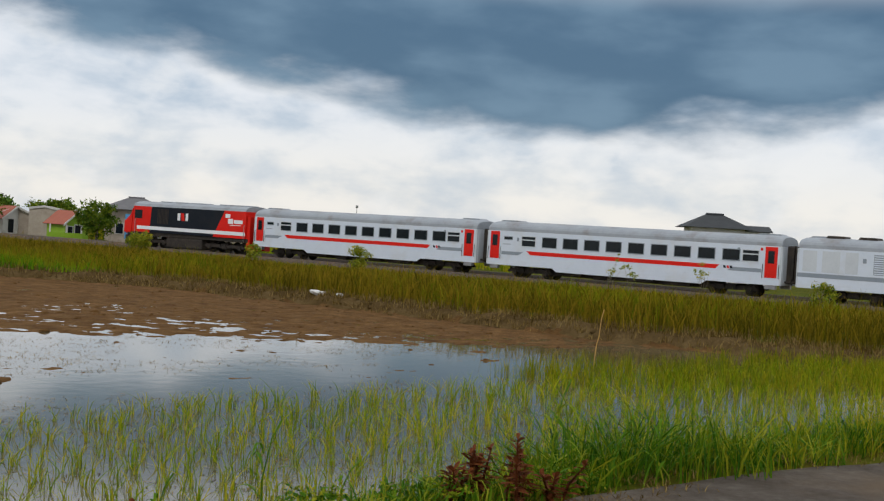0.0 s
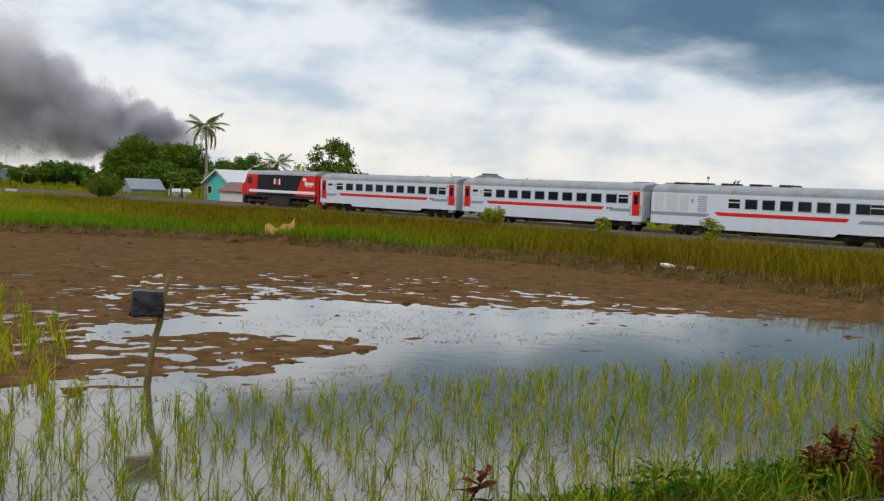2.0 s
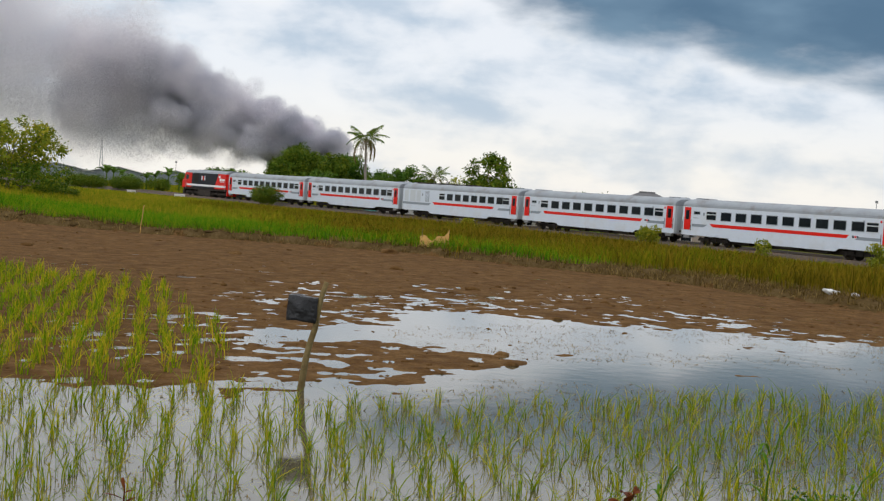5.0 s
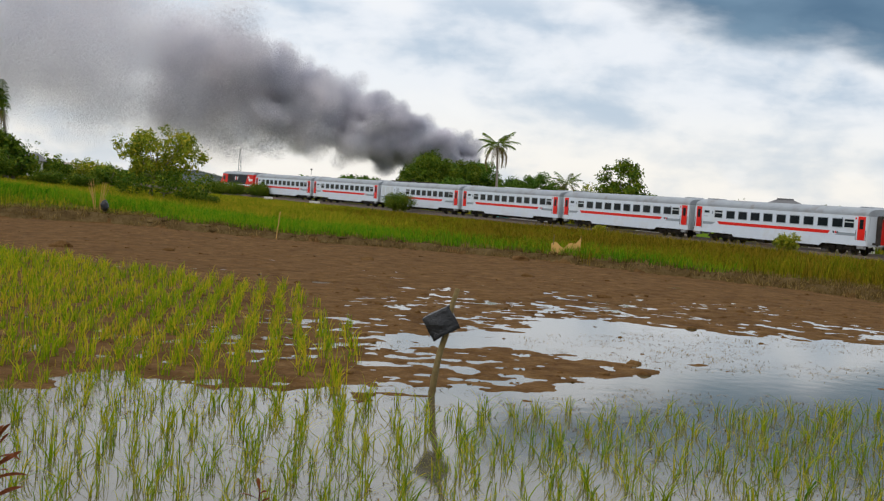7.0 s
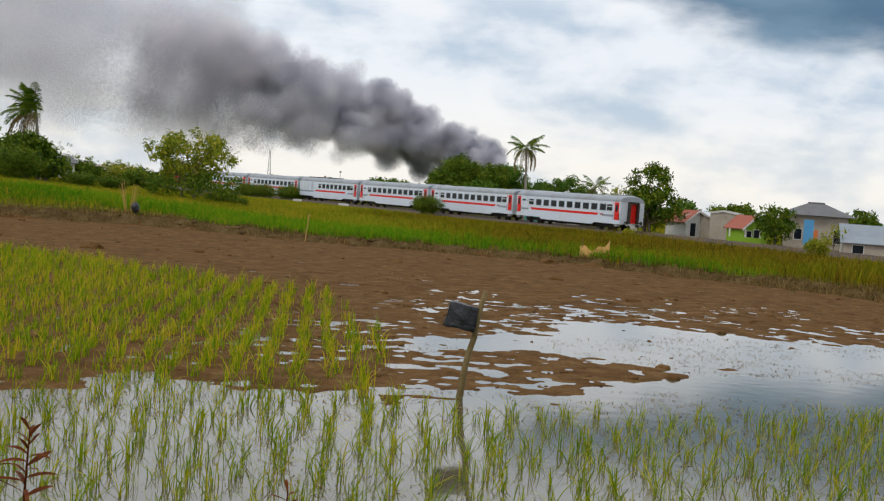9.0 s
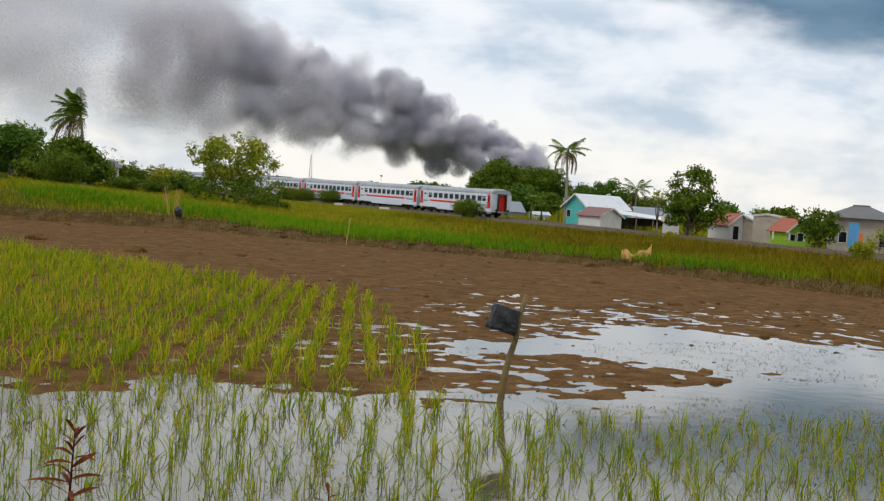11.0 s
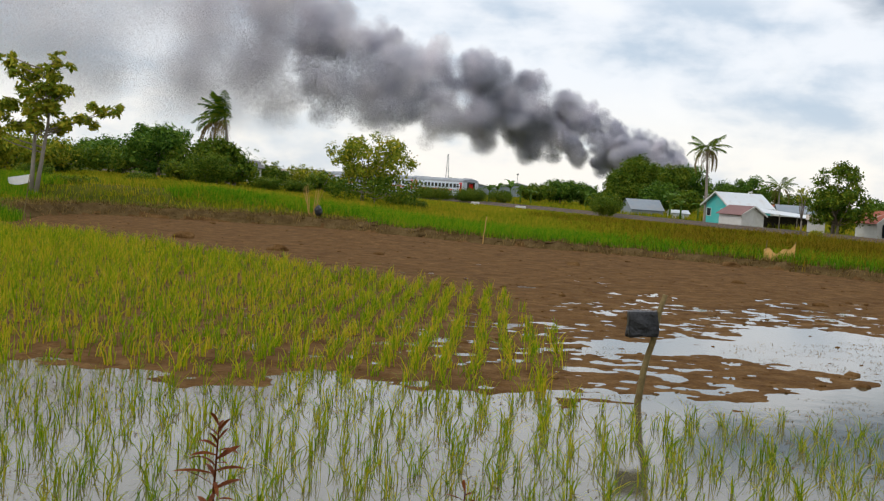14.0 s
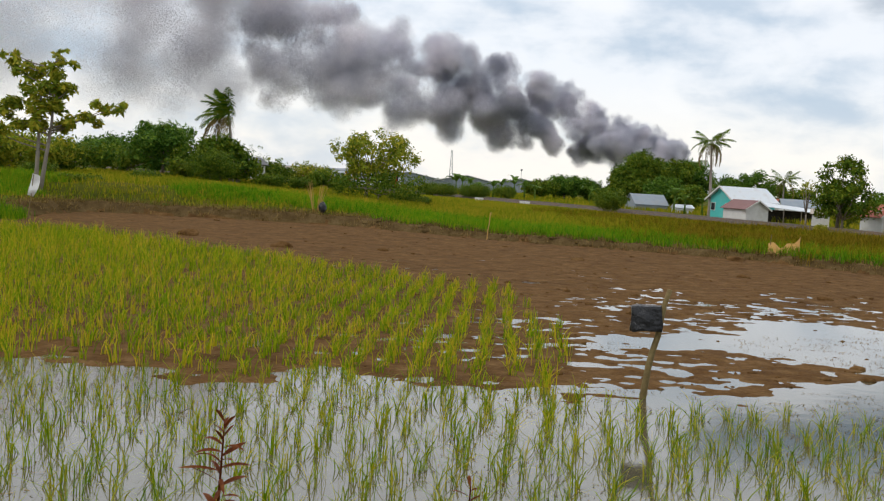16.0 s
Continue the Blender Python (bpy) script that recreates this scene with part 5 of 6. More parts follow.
M_BLUEROOF = mat("blue_grey_sheet", [(0.19, 0.225, 0.26), (0.27, 0.31, 0.345)], 0.5, scale=1.2, stain=((0.28, 0.22, 0.18), 0.4))


def opening(house, name, x0, x1, z0, z1, y):
    """A framed, dark opening in the wall that faces -y."""
    f = bmesh.new()
    w = 0.07
    for a in ((x0 - w, x1 + w, z1, z1 + w), (x0 - w, x0, z0, z1), (x1, x1 + w, z0, z1), (x0 - w, x1 + w, z0 - w, z0)):
        box(f, a[0], a[1], y - 0.05, y + 0.02, a[2], a[3])
    fr = part(name, f, M_PLASTER, house)
    part("pane" if name == "window" else "leaf", boxed(x0 + 0.002, x1 - 0.002, y - 0.02, y + 0.02, z0 + 0.002, z1 - 0.002), M_GLASS, fr, "dark opening")


def roof_sheet(house, corners, thick, material, ribs=0, name="roof_slope"):
    """A sloping roof plane through four corners (eave left, eave right, ridge right, ridge left), with ribs."""
    a, b, c, d = [Vector(p) for p in corners]
    n = (b - a).cross(d - a).normalized()
    if n.z < 0:
        n = -n
    bm = bmesh.new()
    lo = [bm.verts.new(p) for p in (a, b, c, d)]
    hi = [bm.verts.new(p + n * thick) for p in (a, b, c, d)]
    bm.faces.new(lo)
    bm.faces.new(hi[::-1])
    for i in range(4):
        bm.faces.new((lo[i], hi[i], hi[(i + 1) % 4], lo[(i + 1) % 4]))
    for k in range(ribs):
        u = (k + 0.5) / ribs
        p, q = a.lerp(b, u) + n * thick, d.lerp(c, u) + n * thick
        s = (b - a).normalized() * 0.04
        vs = [bm.verts.new(v) for v in (p - s, p + s, q + s, q - s, p + n * 0.05, q + n * 0.05)]
        bm.faces.new((vs[0], vs[4], vs[5], vs[3]))
        bm.faces.new((vs[4], vs[1], vs[2], vs[5]))
    bmesh.ops.recalc_face_normals(bm, faces=bm.faces[:])
    return part(name, bm, material, house)


def gable_house(name, label, az, d, w, depth, wall_h, roof_h, wall, roof, turn=0.0, ridge="x", eave=0.45, doors=(), windows=(), sink=0.0):
    """A gabled house whose front (-y) faces the paddy; ridge along its own x or y."""
    x, y, z = spot(az, d)
    h = thing(name, label, "house", at=pose(x, y, z - sink, 0, 0, -az + turn))
    bm = bmesh.new()
    box(bm, -w / 2, w / 2, -depth / 2, depth / 2, -0.3, wall_h)
    if ridge == "x":
        prism(bm, [(-depth / 2, wall_h + 0.002), (depth / 2, wall_h + 0.002), (0, wall_h + roof_h - 0.06)], -w / 2, w / 2, "x")
    else:
        prism(bm, [(-w / 2, wall_h + 0.002), (w / 2, wall_h + 0.002), (0, wall_h + roof_h - 0.06)], -depth / 2, depth / 2, "y")
    part("wall", bm, wall, h)
    e = eave
    if ridge == "x":
        k = roof_h * e / (depth / 2)
        for s in (-1, 1):
            roof_sheet(h, [(-w / 2 - e, s * (depth / 2 + e), wall_h - k), (w / 2 + e, s * (depth / 2 + e), wall_h - k), (w / 2 + e, 0, wall_h + roof_h), (-w / 2 - e, 0, wall_h + roof_h)], 0.06, roof)
    else:
        k = roof_h * e / (w / 2)
        for s in (-1, 1):
            roof_sheet(h, [(s * (w / 2 + e), -depth / 2 - e, wall_h - k), (s * (w / 2 + e), depth / 2 + e, wall_h - k), (0, depth / 2 + e, wall_h + roof_h), (0, -depth / 2 - e, wall_h + roof_h)], 0.06, roof)
            a, b = sorted((0, s * (w / 2 + e)))
            bm = bmesh.new()
            za, zb = (wall_h + roof_h, wall_h - k) if s > 0 else (wall_h - k, wall_h + roof_h)
            prism(bm, [(a, za - 0.12), (b, zb - 0.12), (b, zb + 0.1), (a, za + 0.1)], -depth / 2 - e - 0.05, -depth / 2 - e - 0.003, "y")
            part("fascia", bm, M_PLASTER, h)
    for x0, x1, z0, z1 in windows:
        opening(h, "window", x0, x1, z0, z1, -depth / 2)
    for x0, x1, z1 in doors:
        opening(h, "door", x0, x1, 0.05, z1, -depth / 2)
    return h


def hip_house(name, label, az, d, w, depth, wall_h, roof_h, wall, roof, turn=0.0, ridge=0.35, openings=()):
    x, y, z = spot(az, d)
    h = thing(name, label, "house", at=pose(x, y, z, 0, 0, -az + turn))
    part("wall", boxed(-w / 2, w / 2, -depth / 2, depth / 2, -0.3, wall_h), wall, h)
    e, r = 0.7, w * ridge / 2
    bm = bmesh.new()
    lo = [bm.verts.new(p) for p in ((-w / 2 - e, -depth / 2 - e, wall_h), (w / 2 + e, -depth / 2 - e, wall_h), (w / 2 + e, depth / 2 + e, wall_h), (-w / 2 - e, depth / 2 + e, wall_h))]
    hi = [bm.verts.new(p) for p in ((-r, 0, wall_h + roof_h), (r, 0, wall_h + roof_h))]
    bm.faces.new(lo[::-1])
    bm.faces.new((lo[0], lo[1], hi[1], hi[0]))
    bm.faces.new((lo[1], lo[2], hi[1]))
    bm.faces.new((lo[2], lo[3], hi[0], hi[1]))
    bm.faces.new((lo[3], lo[0], hi[0]))
    bmesh.ops.bevel(bm, geom=bm.edges[:], offset=0.05, segments=1, affect="EDGES")
    part("roof", bm, roof, h)
    bm = bmesh.new()
    tube(bm, [(-r, 0, wall_h + roof_h), (r, 0, wall_h + roof_h)], [0.12, 0.12], 6)
    part("ridge_cap", bm, roof, h)
    for x0, x1, z0, z1 in openings:
        opening(h, "window", x0, x1, z0, z1, -depth / 2)
    return h


def build_houses():
    # teal house with the pale roof, and the annexe in front of it
    gable_house("teal_house", "teal-walled house with pale sheet-metal gable roof", 14.0, 158, 5.0, 6.5, 2.5, 1.55, M_TEAL, M_ZINC, -52, "y", windows=((-2.0, -1.2, 1.0, 1.9), (0.9, 1.7, 1.0, 1.9)))
    gable_house("annexe", "small white annexe with maroon metal roof and white fascia", 14.2, 149, 3.4, 4.2, 1.65, 0.95, M_PLASTER, M_MAROON, 40, "y", 0.3)
    x, y, z = spot(16.1, 154)
    v = thing("lean_to", "open lean-to with long pale sheet roof", "shed", at=pose(x, y, z, 0, 0, -16))
    roof_sheet(v, [(-3.6, -1.4, 1.9), (3.9, -1.4, 1.35), (3.9, 1.6, 1.75), (-3.6, 1.6, 2.35)], 0.07, M_ZINC)
    for px in (-3.2, -0.5, 1.6, 3.6):
        bm = bmesh.new()
        tube(bm, [(px, -1.2, -0.2), (px, -1.2, 1.75 - px * 0.07)], [0.06, 0.06], 6)
        part("post", bm, M_BARK, v)
    part("back_wall", boxed(-3.4, 3.5, 1.4, 1.5, -0.2, 1.5), M_UNDER, v)
    gable_house("hut", "small white hut with brown sheet roof", 17.55, 141, 1.9, 2.2, 1.5, 0.5, M_PLASTER, M_BEIGE, 0, "x", 0.2)
    gable_house("hut", "low hut with blue-grey sheet roof", 16.6, 172, 5.0, 4, 2.0, 0.9, M_PLASTER, M_BLUEROOF, 10, "x", 0.3)
    gable_house("hut", "low hut with red tiled roof", 15.7, 186, 4.0, 4, 1.9, 1.0, M_PLASTER, M_TILE_RED, 0, "x", 0.3)
    # the row of village houses
    gable_house("village_house", "white house with red tiled gable roof", 20.25, 137, 3.0, 4.0, 1.75, 1.15, M_PLASTER, M_TILE_RED, 34, "y", 0.35, doors=((-0.9, -0.2, 1.5),))
    gable_house("village_house", "bare rendered house with pale sheet roof", 21.0, 138, 3.6, 5.0, 2.1, 0.75, M_BEIGE, M_ZINC, -12, "y", 0.2, windows=((-0.7, 0.1, 0.7, 1.5),))
    gable_house("village_house", "tall unfinished house wall of bare grey render", 22.05, 135, 3.0, 4.0, 2.9, 0.25, M_BEIGE, M_BEIGE, -8, "y", 0.05)
    gable_house("village_house", "lime green house with red tiled gable and porch", 23.0, 122, 2.5, 3.6, 1.7, 1.1, M_LIME, M_TILE_RED, 28, "y", 0.3, doors=((-0.2, 0.4, 1.45),), windows=((-0.95, -0.45, 0.7, 1.3),))
    x, y, z = spot(22.9, 119.5)
    v = thing("porch", "lime green porch rail with white posts", "porch", at=pose(x, y, z, 0, 0, -22.9))
    part("rail_wall", boxed(-1.5, 1.6, -0.06, 0.06, -0.2, 0.75), M_LIME, v)
    for px in (-1.4, 0.1, 1.5):
        part("post", boxed(px - 0.07, px + 0.07, -0.064, 0.064, 0.751, 1.55), M_PLASTER, v)
    hip_house("grey_roof_house", "large house with grey hipped tile roof", 26.0, 125, 5.4, 6, 3.2, 1.25, M_BEIGE, M_SLATE, 8, 0.3, ((-2.3, -1.6, 0.8, 1.8), (1.4, 2.2, 0.6, 1.9)))
    x, y, z = spot(25.75, 117)
    part("blue_screen", boxed(-0.45, 0.45, -0.04, 0.04, -0.2, 2.15, bevel=0.01), M_BLUE, v2 := thing("shop_panel", "bright blue wall panel before the grey-roofed house", "panel", at=pose(x, y, z + 0.7, 0, 0, -25)))
    part("orange_sheet", boxed(0.46, 0.85, -0.04, 0.04, -0.2, 1.2, bevel=0.01), M_ORANGE, v2)
    part("base", boxed(-1.2, 1.3, -0.1, 0.1, -1.0, -0.203), M_BEIGE, v2)
    gable_house("long_hut", "long low hut with blue-grey sheet roof", 28.6, 118, 5.6, 4.0, 1.7, 1.0, M_PLASTER, M_BLUEROOF, 6, "x", 0.4, doors=((0.6, 1.2, 1.4),))
    gable_house("long_hut", "low outbuilding with pale grey sheet roof", 28.2, 112, 3.6, 2.6, 1.15, 0.5, M_BEIGE, M_BLUEROOF, 4, "x", 0.3, windows=((-1.0, -0.1, 0.2, 0.9),))
    gable_house("long_hut", "low outbuilding with rusty sheet roof", 30.2, 122, 4.4, 4.0, 1.8, 1.3, M_BEIGE, M_TILE_RED, -10, "x", 0.3)
    # the house whose dark roof shows over the train
    hip_house("dark_roof_house", "house with black hipped roof behind the railway", 53.3, 96, 4.0, 4.2, 4.45, 1.1, M_PLASTER, M_DARKROOF, 10, 0.35)
    gable_house("dark_roof_house", "low wing with black roof behind the railway", 55.0, 98, 2.4, 3.0, 4.5, 0.4, M_PLASTER, M_DARKROOF, 10, "x", 0.2)
    # sheds and halls far beyond the track
    gable_house("grey_shed", "grey corrugated shed roof low among plants", 9.6, 190, 5.2, 5.0, 0.9, 1.5, M_BLUEROOF, M_BLUEROOF, 20, "x", 0.2)
    gable_house("grey_shed", "small pale metal shed", 11.3, 180, 2.6, 2, 0.8, 0.4, M_ZINC, M_ZINC, 20, "x", 0.2)
    for az, w in ((-1.8, 24), (1.0, 22), (3.6, 20)):
        gable_house("factory_hall", "long far factory hall with grey sheet roof", az, 420, w, 16, 2.6, 2.2, M_BLUEROOF, M_BLUEROOF, 0, "y", 0.4)
    gable_house("meadow_house", "grey roofed house half hidden by bushes", -9.35, 138, 2.2, 3.0, 2.0, 0.7, M_PLASTER, M_SLATE, 30, "x", 0.3)
    gable_house("meadow_house", "pale house half hidden by bushes", -7.5, 165, 3.0, 3.0, 2.0, 0.8, M_PLASTER, M_BEIGE, 10, "x", 0.3, windows=((-0.9, -0.2, 0.8, 1.5),))
    # white culvert heads by the line
    for az, d, w in ((3.85, 172, 1.5), (1.65, 180, 1.3)):
        x, y, z = spot(az, d)
        c = thing("culvert_wall", "low whitewashed culvert wall by the railway", "culvert", at=pose(x, y, z, 0, 0, -az))
        part("block", boxed(-w / 2, w / 2, -0.2, 0.2, -0.3, 0.5, bevel=0.04), M_PLASTER, c)


build_houses()


def mast(az, d, el, label, lattice=True):
    x, y, z = spot(az, d)
    t = thing("radio_mast", label, "mast", at=pose(x, y, z))
    h = height_at(el, d) - z
    if lattice:
        for a in (0, 120, 240):
            bm = bmesh.new()
            tube(bm, [(1.0 * math.cos(radians(a)), 1.0 * math.sin(radians(a)), 0), (0.2 * math.cos(radians(a)), 0.2 * math.sin(radians(a)), h)], [0.14, 0.09], 5)
            part("leg", bm, M_STEEL, t)
        for k in range(9):
            z0, z1 = h * k / 9, h * (k + 1) / 9
            r0, r1 = 1.0 - 0.8 * k / 9, 1.0 - 0.8 * (k + 1) / 9
            bm = bmesh.new()
            tube(bm, [(r0 * math.cos(radians(240)), r0 * math.sin(radians(240)), z0), (r1 * math.cos(radians(0)), 0, z1), (r1 * math.cos(radians(120)), r1 * math.sin(radians(120)), z1)], [0.07] * 3, 4)
            part("brace", bm, M_STEEL, t)
    else:
        bm = bmesh.new()
        tube(bm, [(0, 0, 0), (0, 0, h)], [0.09, 0.06], 6)
        part("pole", bm, M_STEEL, t)
        part("antenna", boxed(-0.3, 0.3, -0.04, 0.04, h - 0.5, h, bevel=0.01), M_STEEL, t)


mast(0.2, 430, 1.45, "slim grey lattice radio mast beyond the fields")
mast(3.6, 380, 0.72, "thin far pole beyond the fields", False)
mast(36.3, 240, 1.1, "thin far antenna pole above the railway", False)

# ---- smoke ----


def smoke_material(name, dark, light):
    mt = bpy.data.materials.new(name)
    mt.use_nodes = True
    nt = mt.node_tree
    nt.nodes.remove(nt.nodes["Principled BSDF"])
    N, L = nt.nodes.new, nt.links.new
    geo = N("ShaderNodeNewGeometry")
    n = N("ShaderNodeTexNoise")
    n.inputs["Scale"].default_value, n.inputs["Detail"].default_value = 0.11, 5
    L(geo.outputs["Position"], n.inputs["Vector"])
    ramp = N("ShaderNodeValToRGB")
    ramp.color_ramp.elements[0].position, ramp.color_ramp.elements[1].position = 0.36, 0.66
    ramp.color_ramp.elements[0].color, ramp.color_ramp.elements[1].color = (*dark, 1), (*light, 1)
    L(n.outputs["Fac"], ramp.inputs[0])
    dif, trl, m0 = N("ShaderNodeBsdfDiffuse"), N("ShaderNodeBsdfTranslucent"), N("ShaderNodeMixShader")
    L(ramp.outputs[0], dif.inputs[0])
    L(ramp.outputs[0], trl.inputs[0])
    m0.inputs[0].default_value = 0.5
    L(dif.outputs[0], m0.inputs[1])
    L(trl.outputs[0], m0.inputs[2])
    L(m0.outputs[0], nt.nodes["Material Output"].inputs[0])
    return mt


SMOKE_D = 330.0
SMOKE_PATH = [(11.6, 1.35, 0.7), (10.0, 1.9, 0.95), (8.5, 2.15, 1.25), (7.0, 2.6, 1.6), (5.5, 3.1, 1.95), (4.0, 3.55, 2.2), (2.0, 4.0, 2.4), (0.0, 4.35, 2.6), (-2.0, 4.7, 2.85),
              (-4.0, 5.15, 2.9), (-6.5, 6.0, 3.3), (-9.0, 6.5, 3.6), (-12.0, 6.8, 3.8), (-16.0, 7.2, 4.0), (-22.0, 7.8, 4.0), (-30.0, 8.4, 4.0)]


def smoke_at(az):
    a = [p[0] for p in SMOKE_PATH][::-1]
    return (float(np.interp(az, a, [p[1] for p in SMOKE_PATH][::-1])), float(np.interp(az, a, [p[2] for p in SMOKE_PATH][::-1])))


def smoke_mesh(name, seed, lumps, flecks, size, material, soft):
    """One billow of about radius 1: soot flecks gathered in round lumps whose edges thin outwards."""
    rng = np.random.default_rng(seed + 300)
    c = rng.normal(size=(lumps, 3))
    c /= np.linalg.norm(c, axis=1, keepdims=True)
    c *= rng.uniform(0.25, 0.72, (lumps, 1))
    rad = rng.uniform(0.22, 0.46, lumps)
    pick = rng.choice(lumps, flecks, p=rad ** 2.4 / np.sum(rad ** 2.4))
    d = rng.normal(size=(flecks, 3))
    d /= np.linalg.norm(d, axis=1, keepdims=True)
    r = rad[pick] * (rng.uniform(0, 1, flecks) ** 0.45 + np.abs(rng.normal(0, soft, flecks)))
    at = c[pick] + d * r[:, None]
    tri = rng.normal(size=(flecks, 3, 3))
    tri /= np.linalg.norm(tri, axis=2, keepdims=True)
    V = (at[:, None, :] + tri * size * rng.uniform(0.6, 1.4, (flecks, 1, 1))).reshape(-1, 3)
    me = bpy.data.meshes.new(name)
    me.vertices.add(len(V))
    me.vertices.foreach_set("co", V.ravel())
    me.loops.add(len(V))
    me.loops.foreach_set("vertex_index", np.arange(len(V), dtype=np.int32))
    me.polygons.add(flecks)
    me.polygons.foreach_set("loop_start", np.arange(flecks, dtype=np.int32) * 3)
    me.update(calc_edges=True)
    me.materials.append(material)
    return me


def drift(az, seconds):
    """How far round the smoke has come from after so many seconds of wind."""
    for _ in range(int(seconds * 4)):
        az += (0.5 + 0.045 * max(0.0, 10.0 - az)) * 0.25
    return az


def build_smoke():
    soot = smoke_material("dense_smoke", (0.52, 0.53, 0.60), (0.90, 0.87, 0.91))
    soft_soot = smoke_material("soft_soot", (0.66, 0.66, 0.72), (0.94, 0.91, 0.93))
    grey = smoke_material("grey_smoke", (0.70, 0.69, 0.74), (0.92, 0.89, 0.91))
    haze = smoke_material("thin_smoke", (0.84, 0.83, 0.87), (0.95, 0.93, 0.95))
    dense_me = [smoke_mesh("puff", s, 16, 60000, 0.0130, soot, 0.10) for s in range(3)]
    mid_me = [smoke_mesh("puff", s + 40, 12, 60000, 0.0094, soft_soot, 0.10) for s in range(3)]
    half_me = [smoke_mesh("puff", s + 20, 14, 70000, 0.0066, grey, 0.24) for s in range(2)]
    thin_me = [smoke_mesh("puff", s + 10, 12, 70000, 0.0050, haze, 0.45) for s in range(2)]
    plume = thing("smoke_plume", "thick dark grey smoke plume drifting from a far fire", "smoke")
    rng = np.random.default_rng(17)
    out = []
    # az: where the puff is at the clip's end
    az = 11.2
    while az > -34:
        el, r = smoke_at(az)
        age = az + (rng.uniform(-3.5, 3.5) if az < -4.0 else 0.0)
        kind = "dense" if age > -1.5 else "mid" if age > -10.5 else "half" if age > -16.0 else "thin"
        meshes = {"dense": dense_me, "mid": mid_me, "half": half_me, "thin": thin_me}[kind]
        mean_r = 0.36 * r + 0.64 * smoke_at(min(11.0, drift(az, 10.0)))[1]
        for j in range(5 if kind in ("dense", "mid") else 4):
            off_el = (-0.55, -0.28, 0.0, 0.3, 0.6)[j] + rng.uniform(-0.12, 0.12) if kind in ("dense", "mid") else (-0.6, -0.2, 0.2, 0.6)[j] + rng.uniform(-0.15, 0.15)
            size = mean_r * (rng.uniform(0.52, 0.8) if kind == "dense" else rng.uniform(0.42, 0.78) if kind == "mid" else rng.uniform(0.6, 0.85) if kind == "half" else rng.uniform(0.7, 0.95))
            ob = new("puff", meshes[int(rng.integers(len(meshes)))])
            ob.parent = plume
            sz = size * SMOKE_D * math.pi / 180
            ob.scale = (sz * rng.uniform(0.9, 1.15), sz, sz * rng.uniform(0.85, 1.1))
            out.append((ob, az + rng.uniform(-0.35, 0.35) * r, off_el, rng.uniform(-6, 6), rng.uniform(0, 360), rng.uniform(-35, 35)))
        # thin haze about the old smoke
        for j in range(2 if az < -9.0 else 0):
            ob = new("puff", thin_me[int(rng.integers(len(thin_me)))])
            ob.parent = plume
            sz = r * rng.uniform(0.42, 0.6) * SMOKE_D * math.pi / 180
            ob.scale = (sz * 1.2, sz, sz)
            out.append((ob, az + rng.uniform(-0.5, 0.5) * r, (-0.85, 0.5)[j] + rng.uniform(-0.2, 0.2), rng.uniform(4, 14), rng.uniform(0, 360), rng.uniform(-20, 20)))
        az -= 0.38 * r if az > -1.5 else 0.42 * r if az > -15 else 0.6 * r
    return out


PUFFS = build_smoke()


def puff_rows(end_az, off, depth, turn, spin):
    """Where a puff drifts: out of the fire behind the trees and along the plume with the wind."""
    rows = []
    for k in range(0, 17, 2):
        az = drift(end_az, 16.0 - k)
        hid = 0.0
        if az > 11.3:
            hid, az = min(1.0, (az - 11.3) * 0.6), 11.3
        el, r = smoke_at(az)
        el = el + off * r - hid * 3.4
        d = SMOKE_D + depth + 3
        x, y, z = d * math.sin(radians(az)), d * math.cos(radians(az)), 3.2 + d * math.tan(radians(el))
        rows.append((float(k), pose(x, y, z, 0, spin * k / 16, turn + spin * 0.6 * k / 16)))
    return rows


# ---- small things about the paddy ----
M_POLE = mat("weathered_pole", [(0.09, 0.062, 0.022), (0.18, 0.13, 0.05), (0.26, 0.20, 0.09)], 0.85, scale=4, bump=0.4)
M_BAG = mat("black_plastic_bag", [(0.008, 0.008, 0.010), (0.025, 0.026, 0.03)], 0.35, scale=6, bump=0.8, bump_scale=14)
M_CLOTH = mat("white_cloth", [(0.62, 0.62, 0.60), (0.78, 0.78, 0.75)], 0.8, scale=5, bump=0.4)
M_TAN = mat("tan_sacking", [(0.42, 0.23, 0.06), (0.58, 0.35, 0.11)], 0.85, scale=4, bump=0.5, stain=((0.25, 0.15, 0.06), 0.5))
M_REDLEAF = mat("dark_red_leaf", [(0.055, 0.016, 0.005), (0.14, 0.038, 0.012), (0.23, 0.085, 0.022)], 0.6, scale=6, island=0.4, thin=0.25, spec=0.08)
M_WEED = mat("weed_leaf", [(0.03, 0.095, 0.003), (0.085, 0.19, 0.005), (0.29, 0.29, 0.014)], 0.6, spec=0.1, scale=0.9, island=0.45, coord="World", thin=0.3)


def stick(name, label, a, b, r, material=None, knot=False):
    t = thing(name, label, "pole", at=pose(*a))
    bm = bmesh.new()
    d = Vector(b) - Vector(a)
    n = 7
    tube(bm, [tuple(d * (k / n) + Vector((0.012 * math.sin(k * 1.9), 0.01 * math.cos(k * 2.3), 0 if k else -0.35))) for k in range(n + 1)], [r * (1.15 - 0.35 * k / n) for k in range(n + 1)], 8)
    part("shaft", bm, material or M_POLE, t, smooth=True)
    return t


